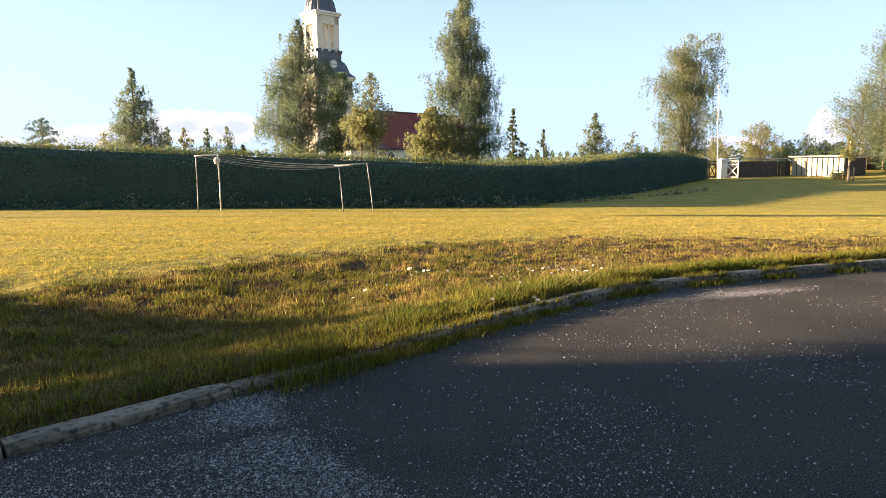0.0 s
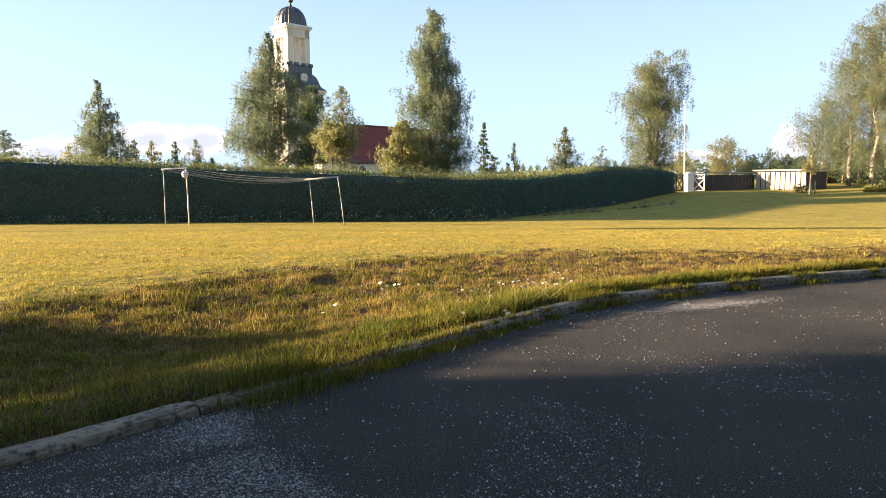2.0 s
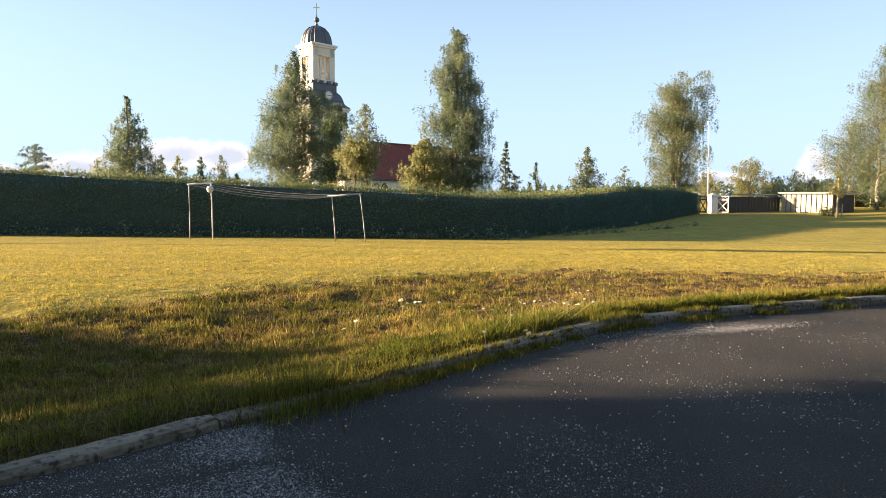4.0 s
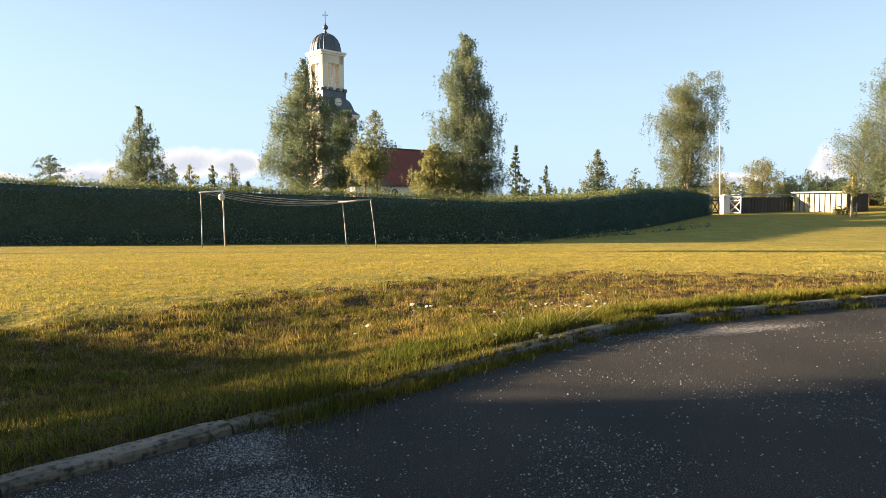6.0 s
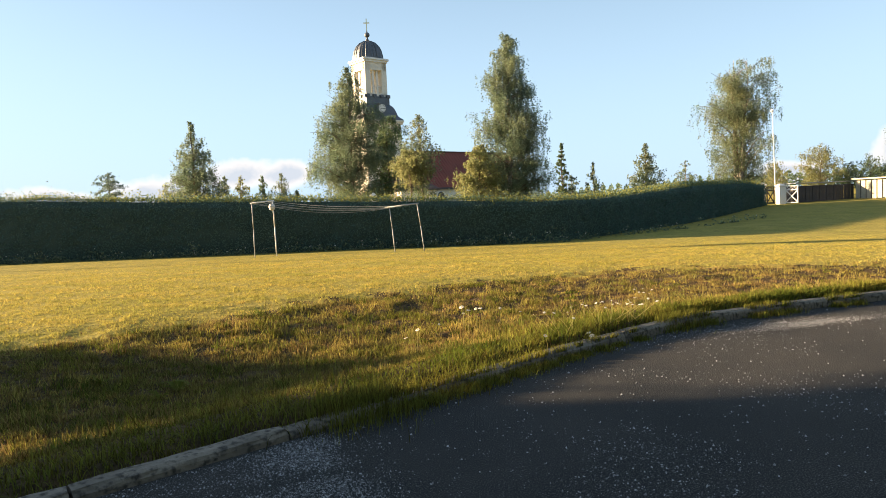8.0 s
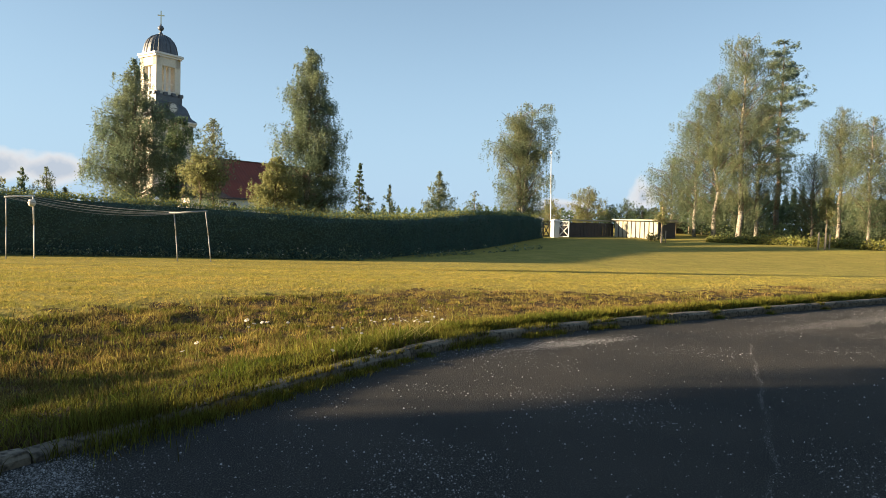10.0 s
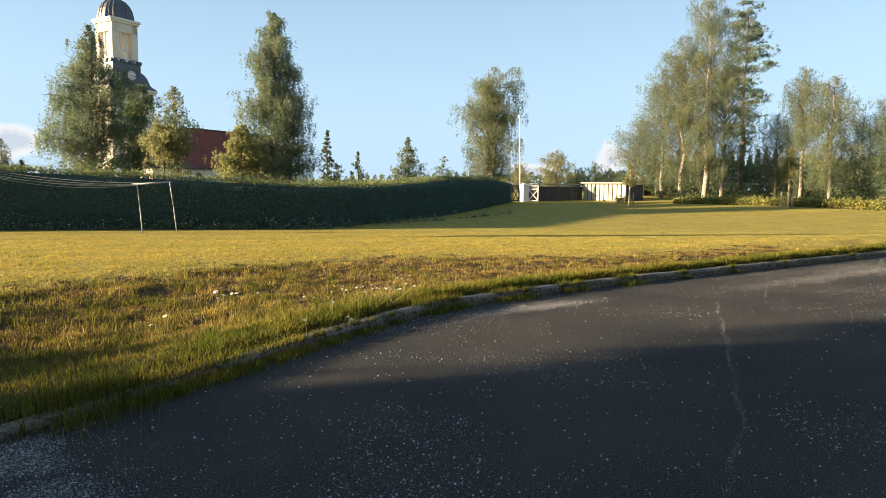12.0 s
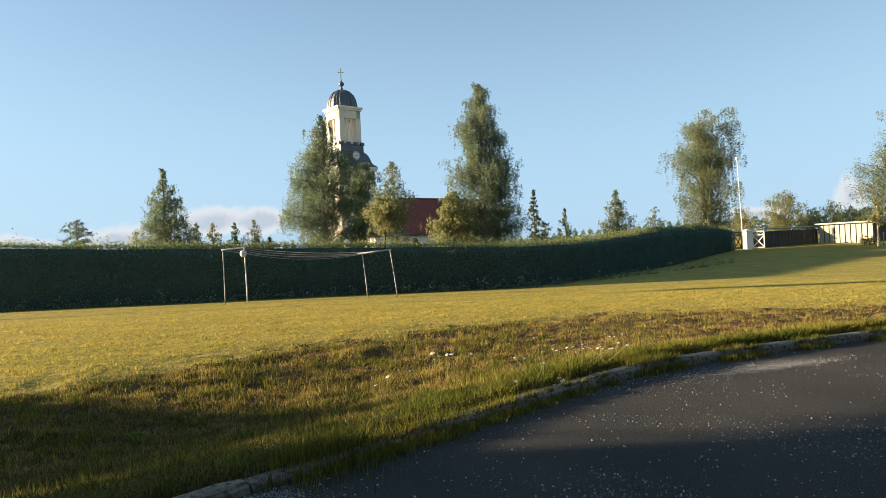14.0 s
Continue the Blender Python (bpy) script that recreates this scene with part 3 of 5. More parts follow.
def tree(az, dist, top_el, half_deg, profile, leaf_mat, bark, label, name="birch_tree", bottom=0.12, leaves=16000, size=0.145, droop=0.45,
         limbs=70, spread_r=0.42, stems=1, seed=1, rise=0.35, lean=0.0, trunk_r=None, group="", at=None, tall=None, radius=None, vary=(0.7, 1.18), lobes=0.2):
    rng = np.random.default_rng(seed)
    x, y = at if at else polar(az, dist)
    gz = ground_at(x, y)
    h = tall if tall else EYE[2] + dist * math.tan(radians(top_el)) - gz
    rad = radius if radius else 1.1 * dist * math.tan(radians(half_deg))
    root = empty(name, (x, y, gz - 0.05), label, "tree", group)
    prof = np.array(PROFILES[profile])
    r0 = trunk_r or max(0.05, h * 0.013)
    bm = bmesh.new()
    stem_list = []
    for s in range(stems):
        base = np.array((rng.normal() * 0.25 * (stems > 1), rng.normal() * 0.25 * (stems > 1), 0.0))
        tip = np.array((lean * h + rng.normal() * lobes * (stems > 1) * rad, rng.normal() * lobes * (stems > 1) * rad, h * (1 - 0.1 * s * rng.random()) * 0.98))
        k = 7
        pts = [base + (tip - base) * (i / k) + np.array((rng.normal(), rng.normal(), 0)) * 0.018 * h * 0.35 * (0 < i < k) for i in range(k + 1)]
        stem_list.append(pts)
        for i in range(k):
            tube(bm, pts[i], pts[i + 1], r0 * (1 - i / k) ** 0.8 + 0.015, r0 * max(0.0, 1 - (i + 1) / k) ** 0.8 + 0.015, 8)
    part("trunk", bm, bark, root, smooth=True)
    limb_bm = bmesh.new()
    cloud = []
    weight = []
    for q in range(limbs):
        f = ((q + rng.random()) / limbs) ** 0.85
        zrel = bottom + (1 - bottom) * f
        pts = stem_list[rng.integers(stems)]
        u = min(zrel * h / pts[-1][2], 0.999) * (len(pts) - 1)
        i = int(u)
        base = pts[i] + (pts[i + 1] - pts[i]) * (u - i)
        full = rad * np.interp(f, prof[:, 0], prof[:, 1])
        reach = full * rng.uniform(*vary)
        ang = q * 2.399 + rng.normal() * 0.5
        reach *= 1 + 0.2 * math.sin(f * 19 + 2 * ang + seed) + 0.1 * math.sin(f * 41 - ang)
        reach = min(reach, 1.12 * full)
        up = reach * (rise + 0.15 * rng.normal())
        start = base - np.array((0, 0, min(0.6 * reach * max(rise, 0), base[2] * 0.4)))
        end = base + np.array((math.cos(ang) * reach, math.sin(ang) * reach, up - 0.35 * reach * max(rise, 0)))
        mid = (start + end) / 2 + np.array((0, 0, 0.12 * reach))
        rl = 0.009 + 0.007 * reach
        tube(limb_bm, start, mid, rl * 1.4, rl, 5)
        tube(limb_bm, mid, end, rl, rl * 0.35, 5)
        # boughs along the limb, each a bunch of hanging strands
        size_b = (0.3 + 0.7 * min(1, reach / 1.6)) * spread_r
        for _ in range(2 + int(reach * 2.4)):
            w = rng.uniform(0.1, 1.0) ** 0.75
            cen = start + (mid - start) * (w * 2) if w < 0.5 else mid + (end - mid) * (w * 2 - 1)
            cen = cen + np.array((-math.sin(ang), math.cos(ang), 0)) * rng.normal() * 0.26 * reach * w + rng.normal(size=3) * 0.3 * size_b
            strands = rng.integers(5, 10)
            heads = cen + rng.normal(size=(strands, 3)) * size_b * (np.array((0.55, 0.55, 0.3)) if droop > 0.05 else np.array((0.75, 0.75, 0.2)))
            cloud.append((heads, size_b, droop * (0.3 + 0.7 * min(1, reach / 1.5))))
            weight.append(size_b ** 1.5 * rng.uniform(0.5, 1.5) * strands)
    per = np.array(weight) / sum(weight) * leaves * 2.1
    got = []
    for (heads, sb, hang), n in zip(cloud, per):
        n = int(n) + 1
        pick = rng.integers(len(heads), size=n)
        long = rng.uniform(0.5, 1.4, len(heads))[pick]
        fall = rng.uniform(0, 1, n)
        off = rng.normal(size=(n, 3)) * sb * (np.array((0.13, 0.13, 0.13)) if hang > 0.05 else np.array((0.2, 0.2, 0.16)))
        off[:, 2] -= hang * 1.15 * fall * long
        got.append(heads[pick] + off)
    tagged(part("branchwork", limb_bm, M_BROWN, root), kind="stuff")
    p = np.concatenate(got)
    p = p[p[:, 2] > 0.15]
    v, fc = leaf_quads(p, size * 0.82, rng, droop * 0.6)
    tagged(soup("crown", v, fc, leaf_mat, root), kind="stuff")
    return root


def bush(name, label, centres, leaf_mat, count, size, seed, category="bush", squash=0.8, core=True):
    """A low shrub out of leaf clumps: centres are rows of (x, y, z, radius)."""
    rng = np.random.default_rng(seed)
    c = np.array(centres, float)
    root = empty(name, (float(c[:, 0].mean()), float(c[:, 1].mean()), ground_at(c[:, 0].mean(), c[:, 1].mean())), label, category)
    o = np.array(root.matrix_world.translation)
    w = c[:, 3] ** 2
    pick = rng.choice(len(c), size=count, p=w / w.sum())
    d = rng.normal(size=(count, 3))
    d /= np.linalg.norm(d, axis=1)[:, None]
    r = c[pick, 3:4] * rng.uniform(0.45, 1.08, (count, 1)) ** 0.5
    p = c[pick, :3] + d * r * np.array((1, 1, squash)) + rng.normal(size=(count, 3)) * 0.12 - o
    v, fc = leaf_quads(p, size, rng, 0.1)
    tagged(soup("foliage", v, fc, leaf_mat, root), kind="stuff")
    bm = bmesh.new()
    for k in range(0, len(c), max(1, len(c) // 12)):
        tube(bm, (c[k, 0] - o[0], c[k, 1] - o[1], ground_at(c[k, 0], c[k, 1]) - o[2] - 0.05), (c[k, 0] - o[0], c[k, 1] - o[1], c[k, 2] - o[2]), 0.05, 0.02, 5)
    part("stem", bm, M_BROWN, root)
    return root


def hedge(name, label, line, seed, thick=1.3, per_m2=420, size=0.085, ragged=0.085):
    """A clipped hedge along rows of (x, y, top z)."""
    rng = np.random.default_rng(seed)
    p = np.array(line, float)
    seg = np.hypot(*np.diff(p[:, :2], axis=0).T)
    s = np.concatenate([[0], np.cumsum(seg)])
    root = empty(name, (p[0, 0], p[0, 1], ground_at(p[0, 0], p[0, 1])), label, "hedge")
    o = np.array(root.matrix_world.translation)
    q = np.linspace(0.25, s[-1] - 0.25, max(2, int(s[-1] / 0.7)))
    cx, cy, ct = (np.interp(q, s, p[:, i]) for i in range(3))
    tx, ty = np.gradient(cx), np.gradient(cy)
    ln = np.hypot(tx, ty)
    nx, ny = ty / ln, -tx / ln
    gz = height(cx, cy)
    v, f = [], []
    # solid core: leaf green darkened to hold the shade deep inside the hedge
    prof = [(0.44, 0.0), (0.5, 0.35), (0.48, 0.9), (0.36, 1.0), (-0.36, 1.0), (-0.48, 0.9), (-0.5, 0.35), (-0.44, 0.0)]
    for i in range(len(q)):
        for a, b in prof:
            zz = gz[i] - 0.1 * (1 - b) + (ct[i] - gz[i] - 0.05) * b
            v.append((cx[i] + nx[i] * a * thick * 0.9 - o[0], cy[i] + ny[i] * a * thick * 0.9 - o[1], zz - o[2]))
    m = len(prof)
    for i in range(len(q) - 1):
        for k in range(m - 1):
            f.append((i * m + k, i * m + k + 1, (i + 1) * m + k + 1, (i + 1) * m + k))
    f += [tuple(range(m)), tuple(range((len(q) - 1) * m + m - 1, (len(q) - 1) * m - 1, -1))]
    mesh_ob("shade_core", v, f, M_HEDGE_SHADE, root)
    area = s[-1] * 3.4
    n = int(area * per_m2)
    u = rng.uniform(0, s[-1], n)
    arc = rng.uniform(0, 1, n)
    front = arc < 0.56
    side = np.where(front, 0.5, np.where(arc < 0.9, rng.uniform(-0.5, 0.5, n), -0.5))
    bz = np.where(front | (arc >= 0.9), rng.uniform(0.0, 1.0, n), 1.0)
    tip = rng.random(n) < min(0.12, 4.0 / s[-1])
    u = np.where(tip, np.where(rng.random(n) < 0.5, 0.08, s[-1] - 0.08) + rng.normal(size=n) * 0.06, u)
    side = np.where(tip, rng.uniform(-0.5, 0.5, n), side)
    bz = np.where(tip, rng.uniform(0, 0.99, n), bz)
    side = side * np.where(bz > 0.88, 1 - 0.3 * (bz - 0.88) / 0.12 * (np.abs(side) > 0.45), 1.0)
    hx, hy, ht = (np.interp(u, s, p[:, i]) for i in range(3))
    mx, my = np.interp(u, q, nx), np.interp(u, q, ny)
    hz = height(hx, hy)
    lump = 0.10 * wave(u, bz * 3, 0.55) + 0.08 * wave(u, bz * 2, 1.7)
    shoot = np.where(bz >= 1.0, rng.exponential(ragged, n) + 0.6 * ragged * wave(u, side, 0.8), 0)
    d = side * thick + np.sign(side) * (lump * 0.6 + rng.normal(size=n) * 0.05)
    pts = np.stack([hx + mx * d, hy + my * d, hz + (ht - hz) * bz + shoot + rng.normal(size=n) * 0.04], 1) - o
    # most top leaves get a lighter yellow that paints the low sun on them
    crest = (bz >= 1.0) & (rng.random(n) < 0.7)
    for nm, sel, mt in (("foliage", ~crest, M_HEDGE), ("sunlit_top", crest, M_SUNLIT_TOP)):
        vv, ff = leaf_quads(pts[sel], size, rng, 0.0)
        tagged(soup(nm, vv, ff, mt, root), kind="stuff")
    return root


def az_line(rows):
    return [(*polar(a, d), z) for a, d, z in rows]


HEDGE_Y = 30.9
main_line = [(-60, HEDGE_Y + 0.5, 3.1), (-32, HEDGE_Y + 0.3, 2.9)] + [(HEDGE_Y * math.tan(radians(a)), HEDGE_Y, EYE[2] + HEDGE_Y / math.cos(radians(a)) * math.tan(radians(e)))
             for a, e in ((-34.5, 1.66), (-27.35, 1.3), (-19.2, 0.98), (-10.2, 0.63), (-0.8, 0.26), (3.0, 0.0))] + \
            az_line([(6.0, 32.0, 1.6), (8.5, 34.0, 1.6), (11.3, 37.5, 1.73), (15.3, 43.5, 2.07), (19.1, 54.0, 2.2), (20.7, 60.0, 2.0)])
hedge("hedge", "long clipped dark green hedge at the back of the lawn", main_line, 11)

# trees in the churchyard and beyond, by bearing, distance, height of the top and half width
tree(-11.4, 52, 11.7, 3.1, "egg", M_BIRCH, M_BARK, "tall dense birch in front of the church tower", size=0.12, leaves=54000, seed=21, bottom=0.03, droop=0.8, limbs=135, vary=(0.45, 1.15))
tree(-8.4, 55, 7.6, 1.6, "tall", M_DEEP, M_BROWN, "dark green broadleaf tree beside the church", name="broadleaf_tree", leaves=15000, seed=22, bottom=0.04)
tree(-5.6, 47, 7.7, 1.5, "slim", M_GREY, M_BARK, "grey thin-topped birch before the red roof", leaves=3600, seed=23, bottom=0.3, droop=0.4, limbs=70, spread_r=0.35, rise=0.8)
tree(-6.5, 46, 4.7, 1.6, "round", M_ROWAN, M_BROWN, "bushy olive rowan beside the church", name="rowan_tree", leaves=3600, seed=27, vary=(0.5, 1.2), bottom=0.6, droop=0.25, limbs=46)
tree(-0.75, 43, 4.9, 1.75, "round", M_ROWAN, M_BROWN, "bushy olive tree at the foot of the conical birch", name="rowan_tree", leaves=9000, seed=28, vary=(0.5, 1.2), bottom=0.05, droop=0.3, limbs=60)
tree(1.85, 45, 13.7, 3.2, "spire", M_BIRCH, M_BARK, "tall dense conical birch behind the hedge", size=0.115, leaves=56000, seed=24, bottom=0.02, droop=0.8, limbs=140, vary=(0.5, 1.2))
tree(-23.8, 60, 7.5, 2.2, "cone", M_BIRCH, M_BROWN, "conical birch behind the hedge", leaves=19000, seed=25, bottom=0.03, limbs=110)
tree(-29.8, 78, 3.55, 1.1, "pine", M_NEEDLE, M_BROWN, "small pine with layered boughs", name="pine_tree", leaves=4000, seed=26, bottom=0.2, droop=0.0, limbs=34, rise=0.1)
for i, (a, e, hw, mt) in enumerate(((-25.9, 2.55, 0.85, M_ROWAN), (-21.5, 3.0, 0.6, M_GREY), (-20.3, 3.05, 0.75, M_ROWAN), (-18.6, 2.95, 0.6, M_DEEP), (-17.1, 3.15, 0.8, M_GREY), (-15.9, 1.7, 0.6, M_GREY))):
    tree(a, 72, e + 0.1, hw * 1.75, "cone", mt, M_BROWN, "slender young tree beyond the hedge", name="young_tree", leaves=5000, seed=30 + i, bottom=0.05, limbs=32, group="young trees beyond the hedge")
tree(6.0, 60, 4.7, 0.55, "slim", M_DEEP, M_BROWN, "narrow dark columnar conifer", name="columnar_tree", leaves=5000, seed=40, bottom=0.02, droop=0.1, rise=1.2, limbs=60, spread_r=0.25)
tree(6.75, 60.5, 2.0, 0.55, "round", M_NEEDLE, M_BROWN, "small dark conifer beside the columnar one", name="conifer", leaves=1500, seed=41, bottom=0.02, limbs=24, droop=0.1)
tree(8.5, 60, 2.95, 0.7, "slim", M_GREY, M_BROWN, "thin young tree over the hedge", name="young_tree", leaves=1500, seed=42, bottom=0.05, limbs=30, spread_r=0.3)
tree(12.6, 62, 4.25, 1.35, "cone", M_GREY, M_BROWN, "small grey-green conical tree", name="broadleaf_tree", leaves=6500, seed=43, bottom=0.05, limbs=60)
tree(15.6, 66, 2.7, 0.9, "slim", M_GREY, M_BARK, "sparse young birch by the hedge", leaves=900, seed=44, bottom=0.2, limbs=22, spread_r=0.35)
tree(19.4, 72, 10.2, 2.6, "column", M_GREY, M_BARK, "tall airy birch with several pale stems near the gate", leaves=38000, seed=48, bottom=0.03, stems=5, limbs=130, droop=0.95, spread_r=0.42, rise=0.5, vary=(0.45, 1.05), lobes=0.24)
tree(21.9, 88, 2.1, 0.9, "round", M_ROWAN, M_BROWN, "round tree behind the gate", name="broadleaf_tree", leaves=3000, seed=46, bottom=0.05, limbs=36)
tree(24.9, 92, 3.1, 1.45, "round", M_ROWAN, M_BROWN, "round broadleaf tree beyond the hedge", name="broadleaf_tree", leaves=6500, seed=47, bottom=0.05, limbs=60)
for i, (a, e, hw) in enumerate(((26.7, 1.7, 0.9), (28.0, 2.15, 0.95), (29.2, 1.7, 0.8), (30.2, 1.6, 0.8))):
    tree(a, 92, e, hw, "round", M_DEEP, M_BROWN, "dark broadleaf tree in the distance", name="broadleaf_tree", leaves=2600, seed=50 + i, bottom=0.05, limbs=32, group="dark trees in the distance")

# the stand of birches and a pine on the rise
RIGHT = ((36.35, 66, 14.4, 2.2, "tall", M_GREY, 20000), (34.6, 67, 11.9, 2.3, "oval", M_GREY, 17000), (33.2, 69, 9.4, 1.9, "oval", M_BIRCH, 10000),
         (31.4, 71, 5.6, 1.7, "oval", M_GREY, 7000), (37.6, 70, 9.6, 1.9, "oval", M_BIRCH, 10000), (43.0, 68, 8.9, 1.45, "tall", M_GREY, 9500), (44.9, 65, 8.3, 1.6, "oval", M_GREY, 9000),
         (48.7, 66, 7.0, 1.9, "oval", M_BIRCH, 11000), (41.3, 72, 5.8, 1.5, "oval", M_GREY, 6000), (46.8, 74, 5.4, 1.5, "oval", M_DEEP, 6000), (52.5, 66, 7.4, 2.2, "oval", M_BIRCH, 10000))
for i, (a, d, e, hw, pr, mt, n) in enumerate(RIGHT):
    tree(a, d, e, hw * 1.15, pr, mt, M_BARK, "tall birch with a pale trunk and hanging twigs", size=0.12, leaves=n * 1.5, seed=60 + i, bottom=0.1, droop=0.95, limbs=90, rise=0.55, vary=(0.5, 1.2), group="birches on the rise")
tree(38.95, 77, 14.1, 1.9, "pine", M_NEEDLE, M_BROWN, "tall dark pine among the birches", name="pine_tree", leaves=20000, vary=(0.45, 1.05), seed=80, bottom=0.22, droop=0.0, limbs=60, rise=0.25, spread_r=0.5)


def woods(name, label, az0, az1, d, top, seed, n, size, leaf_mat, rows=2.0):
    """A far belt of trees: one mass of leaf clumps with an uneven top."""
    rng = np.random.default_rng(seed)
    a = rng.uniform(az0, az1, n)
    dd = d + rng.uniform(0, 6 * rows, n)
    crown = top * (0.72 + 0.28 * np.abs(np.sin(a * 1.9 + 1.3 * np.sin(a * 0.7))) * np.cos(a * 5.1) ** 2 + 0.08 * np.sin(a * 11))
    z = crown * rng.uniform(0.0, 1.0, n) ** 0.8
    x, y = dd * np.sin(np.radians(a)), dd * np.cos(np.radians(a))
    v, f = leaf_quads(np.stack([x, y, height(x, y) + z], 1), size, rng, 0.1)
    return tagged(soup(name, v, f, leaf_mat), label, "woods", kind="stuff")


woods("woods", "dense dark woods behind the birches", 32.0, 56.0, 84, 5.2, 90, 26000, 0.42, M_DEEP)
woods("woods", "low far trees along the horizon", -42.0, -14.0, 105, 4.3, 91, 14000, 0.4, M_DEEP)
woods("woods", "low far trees along the horizon", 3.0, 32.0, 120, 3.6, 92, 14000, 0.4, M_DEEP)
woods("woods", "far woods all round the horizon", 55.0, 318.0, 150, 8.0, 93, 30000, 1.3, M_DEEP)
# big unseen trees and hedges added beside the road to shade it
SHADE = ((-25, 7.6, 10.3, 1.6, 0.55, 6000), (-25, 6.2, 9.8, 1.5, 0.45, 14000), (-25, 3.3, 10.4, 1.8, 0.05, 11000), (-24, -2.0, 10.5, 2.6, 0.05, 12000), (-24, -10.0, 10.5, 3.0, 0.05, 12000))
# two hedges out of view, added to fill out the shade on ditch and road
hedge("hedge", "unseen dense hedge added at the roadside to shade the ditch", [(-25, 10.0, 4.12), (-25, 9.3, 4.2), (-25, 6.9, 4.28)], 23, thick=1.6, per_m2=90, size=0.25)
hedge("unseen_hedge", "unseen tall dense hedge added beside the road to shade it", [(-31, 6.1, 9.6), (-31, 0, 10.2), (-31, -10, 9.8), (-31, -32, 10.0)], 19, thick=3.0, per_m2=40, size=0.4, ragged=0.45)
for i, (x, y, hh, rr, bo, n) in enumerate(SHADE):
    tree(0, 0, 0, 0, "oval", M_BIRCH, M_BARK, "unseen roadside birch added to shade the road", leaves=n * 0.8, seed=100 + i, bottom=bo, at=(x, y), tall=hh, radius=rr, size=0.4, limbs=110, trunk_r=0.06, group="roadside birches")
# tree out of view, added so its crown lays a thin shadow across the lawn
tree(0, 0, 0, 0, "slim", M_BIRCH, M_BARK, "unseen slender lone birch added to cast a shadow line on the lawn", leaves=5000, seed=120, bottom=0.7, at=(-36, 26.0), tall=11.4, radius=0.55, size=0.2, limbs=60, spread_r=0.25)
# added behind the eye, never in view: cuts sky light on the shaded ground
hedge("unseen_hedge", "unseen tall dense hedge added across the road to block sky light", [(-34, -30, 9.0), (-14, -18, 9.5), (4, -8, 9.0), (15, 0.5, 9.5), (44, 9.5, 9.0)], 20, thick=3.0, per_m2=40, size=0.4, ragged=0.45)


# ---- clothes line at the back of the lawn ----
def build_clothes_line():
    root = empty("clothes_line", (-6.4, 27.7, ground_at(-6.4, 27.7)), "old steel clothes line with leaning posts and sagging cords", "clothes line")
    o = root.matrix_world.translation
    posts = [((-9.86, 27.75), (-9.86, 27.75, 2.02), M_STEEL, "thin steel post"), ((-9.08, 28.2), (-9.12, 28.2, 2.1), M_WHITE, "white painted post"),
             ((-3.92, 27.4), (-4.08, 27.45, 1.61), M_STEEL, "leaning steel post"), ((-2.70, 27.2), (-2.93, 27.25, 1.70), M_STEEL, "leaning steel post")]
    tops = []
    for (bx, by), top, mt, lab in posts:
        base = Vector((bx, by, ground_at(bx, by) - 0.1)) - o
        tip = Vector(top) - o
        bm = bmesh.new()
        mid = base.lerp(tip, 0.55) + Vector((0.012, 0, 0))
        r = 0.026 if mt is M_WHITE else 0.021
        tube(bm, base, mid, r, r, 10)
        tube(bm, mid, tip, r, r, 10)
        part("post", bm, mt, root, lab, smooth=True)
        tops.append(tip)
    for a, b, mt, over in ((0, 1, M_WHITE, 0.06), (2, 3, M_STEEL, 0.18)):
        d = (tops[b] - tops[a]).normalized()
        bm = bmesh.new()
        tube(bm, tops[a] - d * over, tops[b] + d * 0.06, 0.028, 0.028, 8)
        part("crossbar", bm, mt, root, smooth=True)
    bm = bmesh.new()
    rings(bm, [(0.05, -0.2), (0.15, -0.15), (0.2, 0.0), (0.15, 0.14), (0.05, 0.18)], 14)
    tub = part("drum", bm, M_WHITE, root, "white line drum", smooth=True)
    tub.scale = (0.7, 0.7, 0.75)
    tub.location = tops[1] + Vector((-0.02, -0.06, -0.26))
    for k in range(5):
        u = k / 4
        a, b = tops[0].lerp(tops[1], u), tops[2].lerp(tops[3], u)
        bm = bmesh.new()
        sag = 0.16 + 0.05 * ((k * 7) % 4)
        pts = [a.lerp(b, i / 12) - Vector((0, 0, sag * 4 * (i / 12) * (1 - i / 12) + 0.03)) for i in range(13)]
        ringed = []
        for p in pts:
            ringed.append([bm.verts.new(p + Vector((0, 0.009 * math.cos(w), 0.009 * math.sin(w)))) for w in (0.0, 2.1, 4.2)])
        for lo, hi in zip(ringed, ringed[1:]):
            for w in range(3):
                bm.faces.new((lo[w], lo[(w + 1) % 3], hi[(w + 1) % 3], hi[w]))
        part("cord", bm, M_STEEL, root, "pale sagging cord")


build_clothes_line()


# ---- gate, flagpole, sheds ----
def pillar(name, at, w, h, label, category, mat=None):
    x, y = at
    root = empty(name, (x, y, ground_at(x, y)), label, category, turn=12)
    part("shaft", box(0, 0, h / 2 - 0.08, w, w, h, bevel=0.02), mat or M_PLASTER, root)
    bm = box(0, 0, h - 0.06, w + 0.14, w + 0.14, 0.12, bevel=0.02)
    rings(bm, [((w + 0.06) * 0.7, h - 0.01), (0.05, h + 0.14)], 4, math.pi / 4)
    part("cap", bm, M_WHITE, root, "white moulded cap")


GATE_D = 62.0
pillar("gate_pillar", polar(20.98, GATE_D), 0.5, 1.66, "white plastered gate pillar at the hedge's end", "gate pillar", M_WHITE)
pillar("gate_pillar", polar(22.28, GATE_D), 0.56, 1.52, "white plastered gate pillar beside the open gate", "gate pillar", M_WHITE)
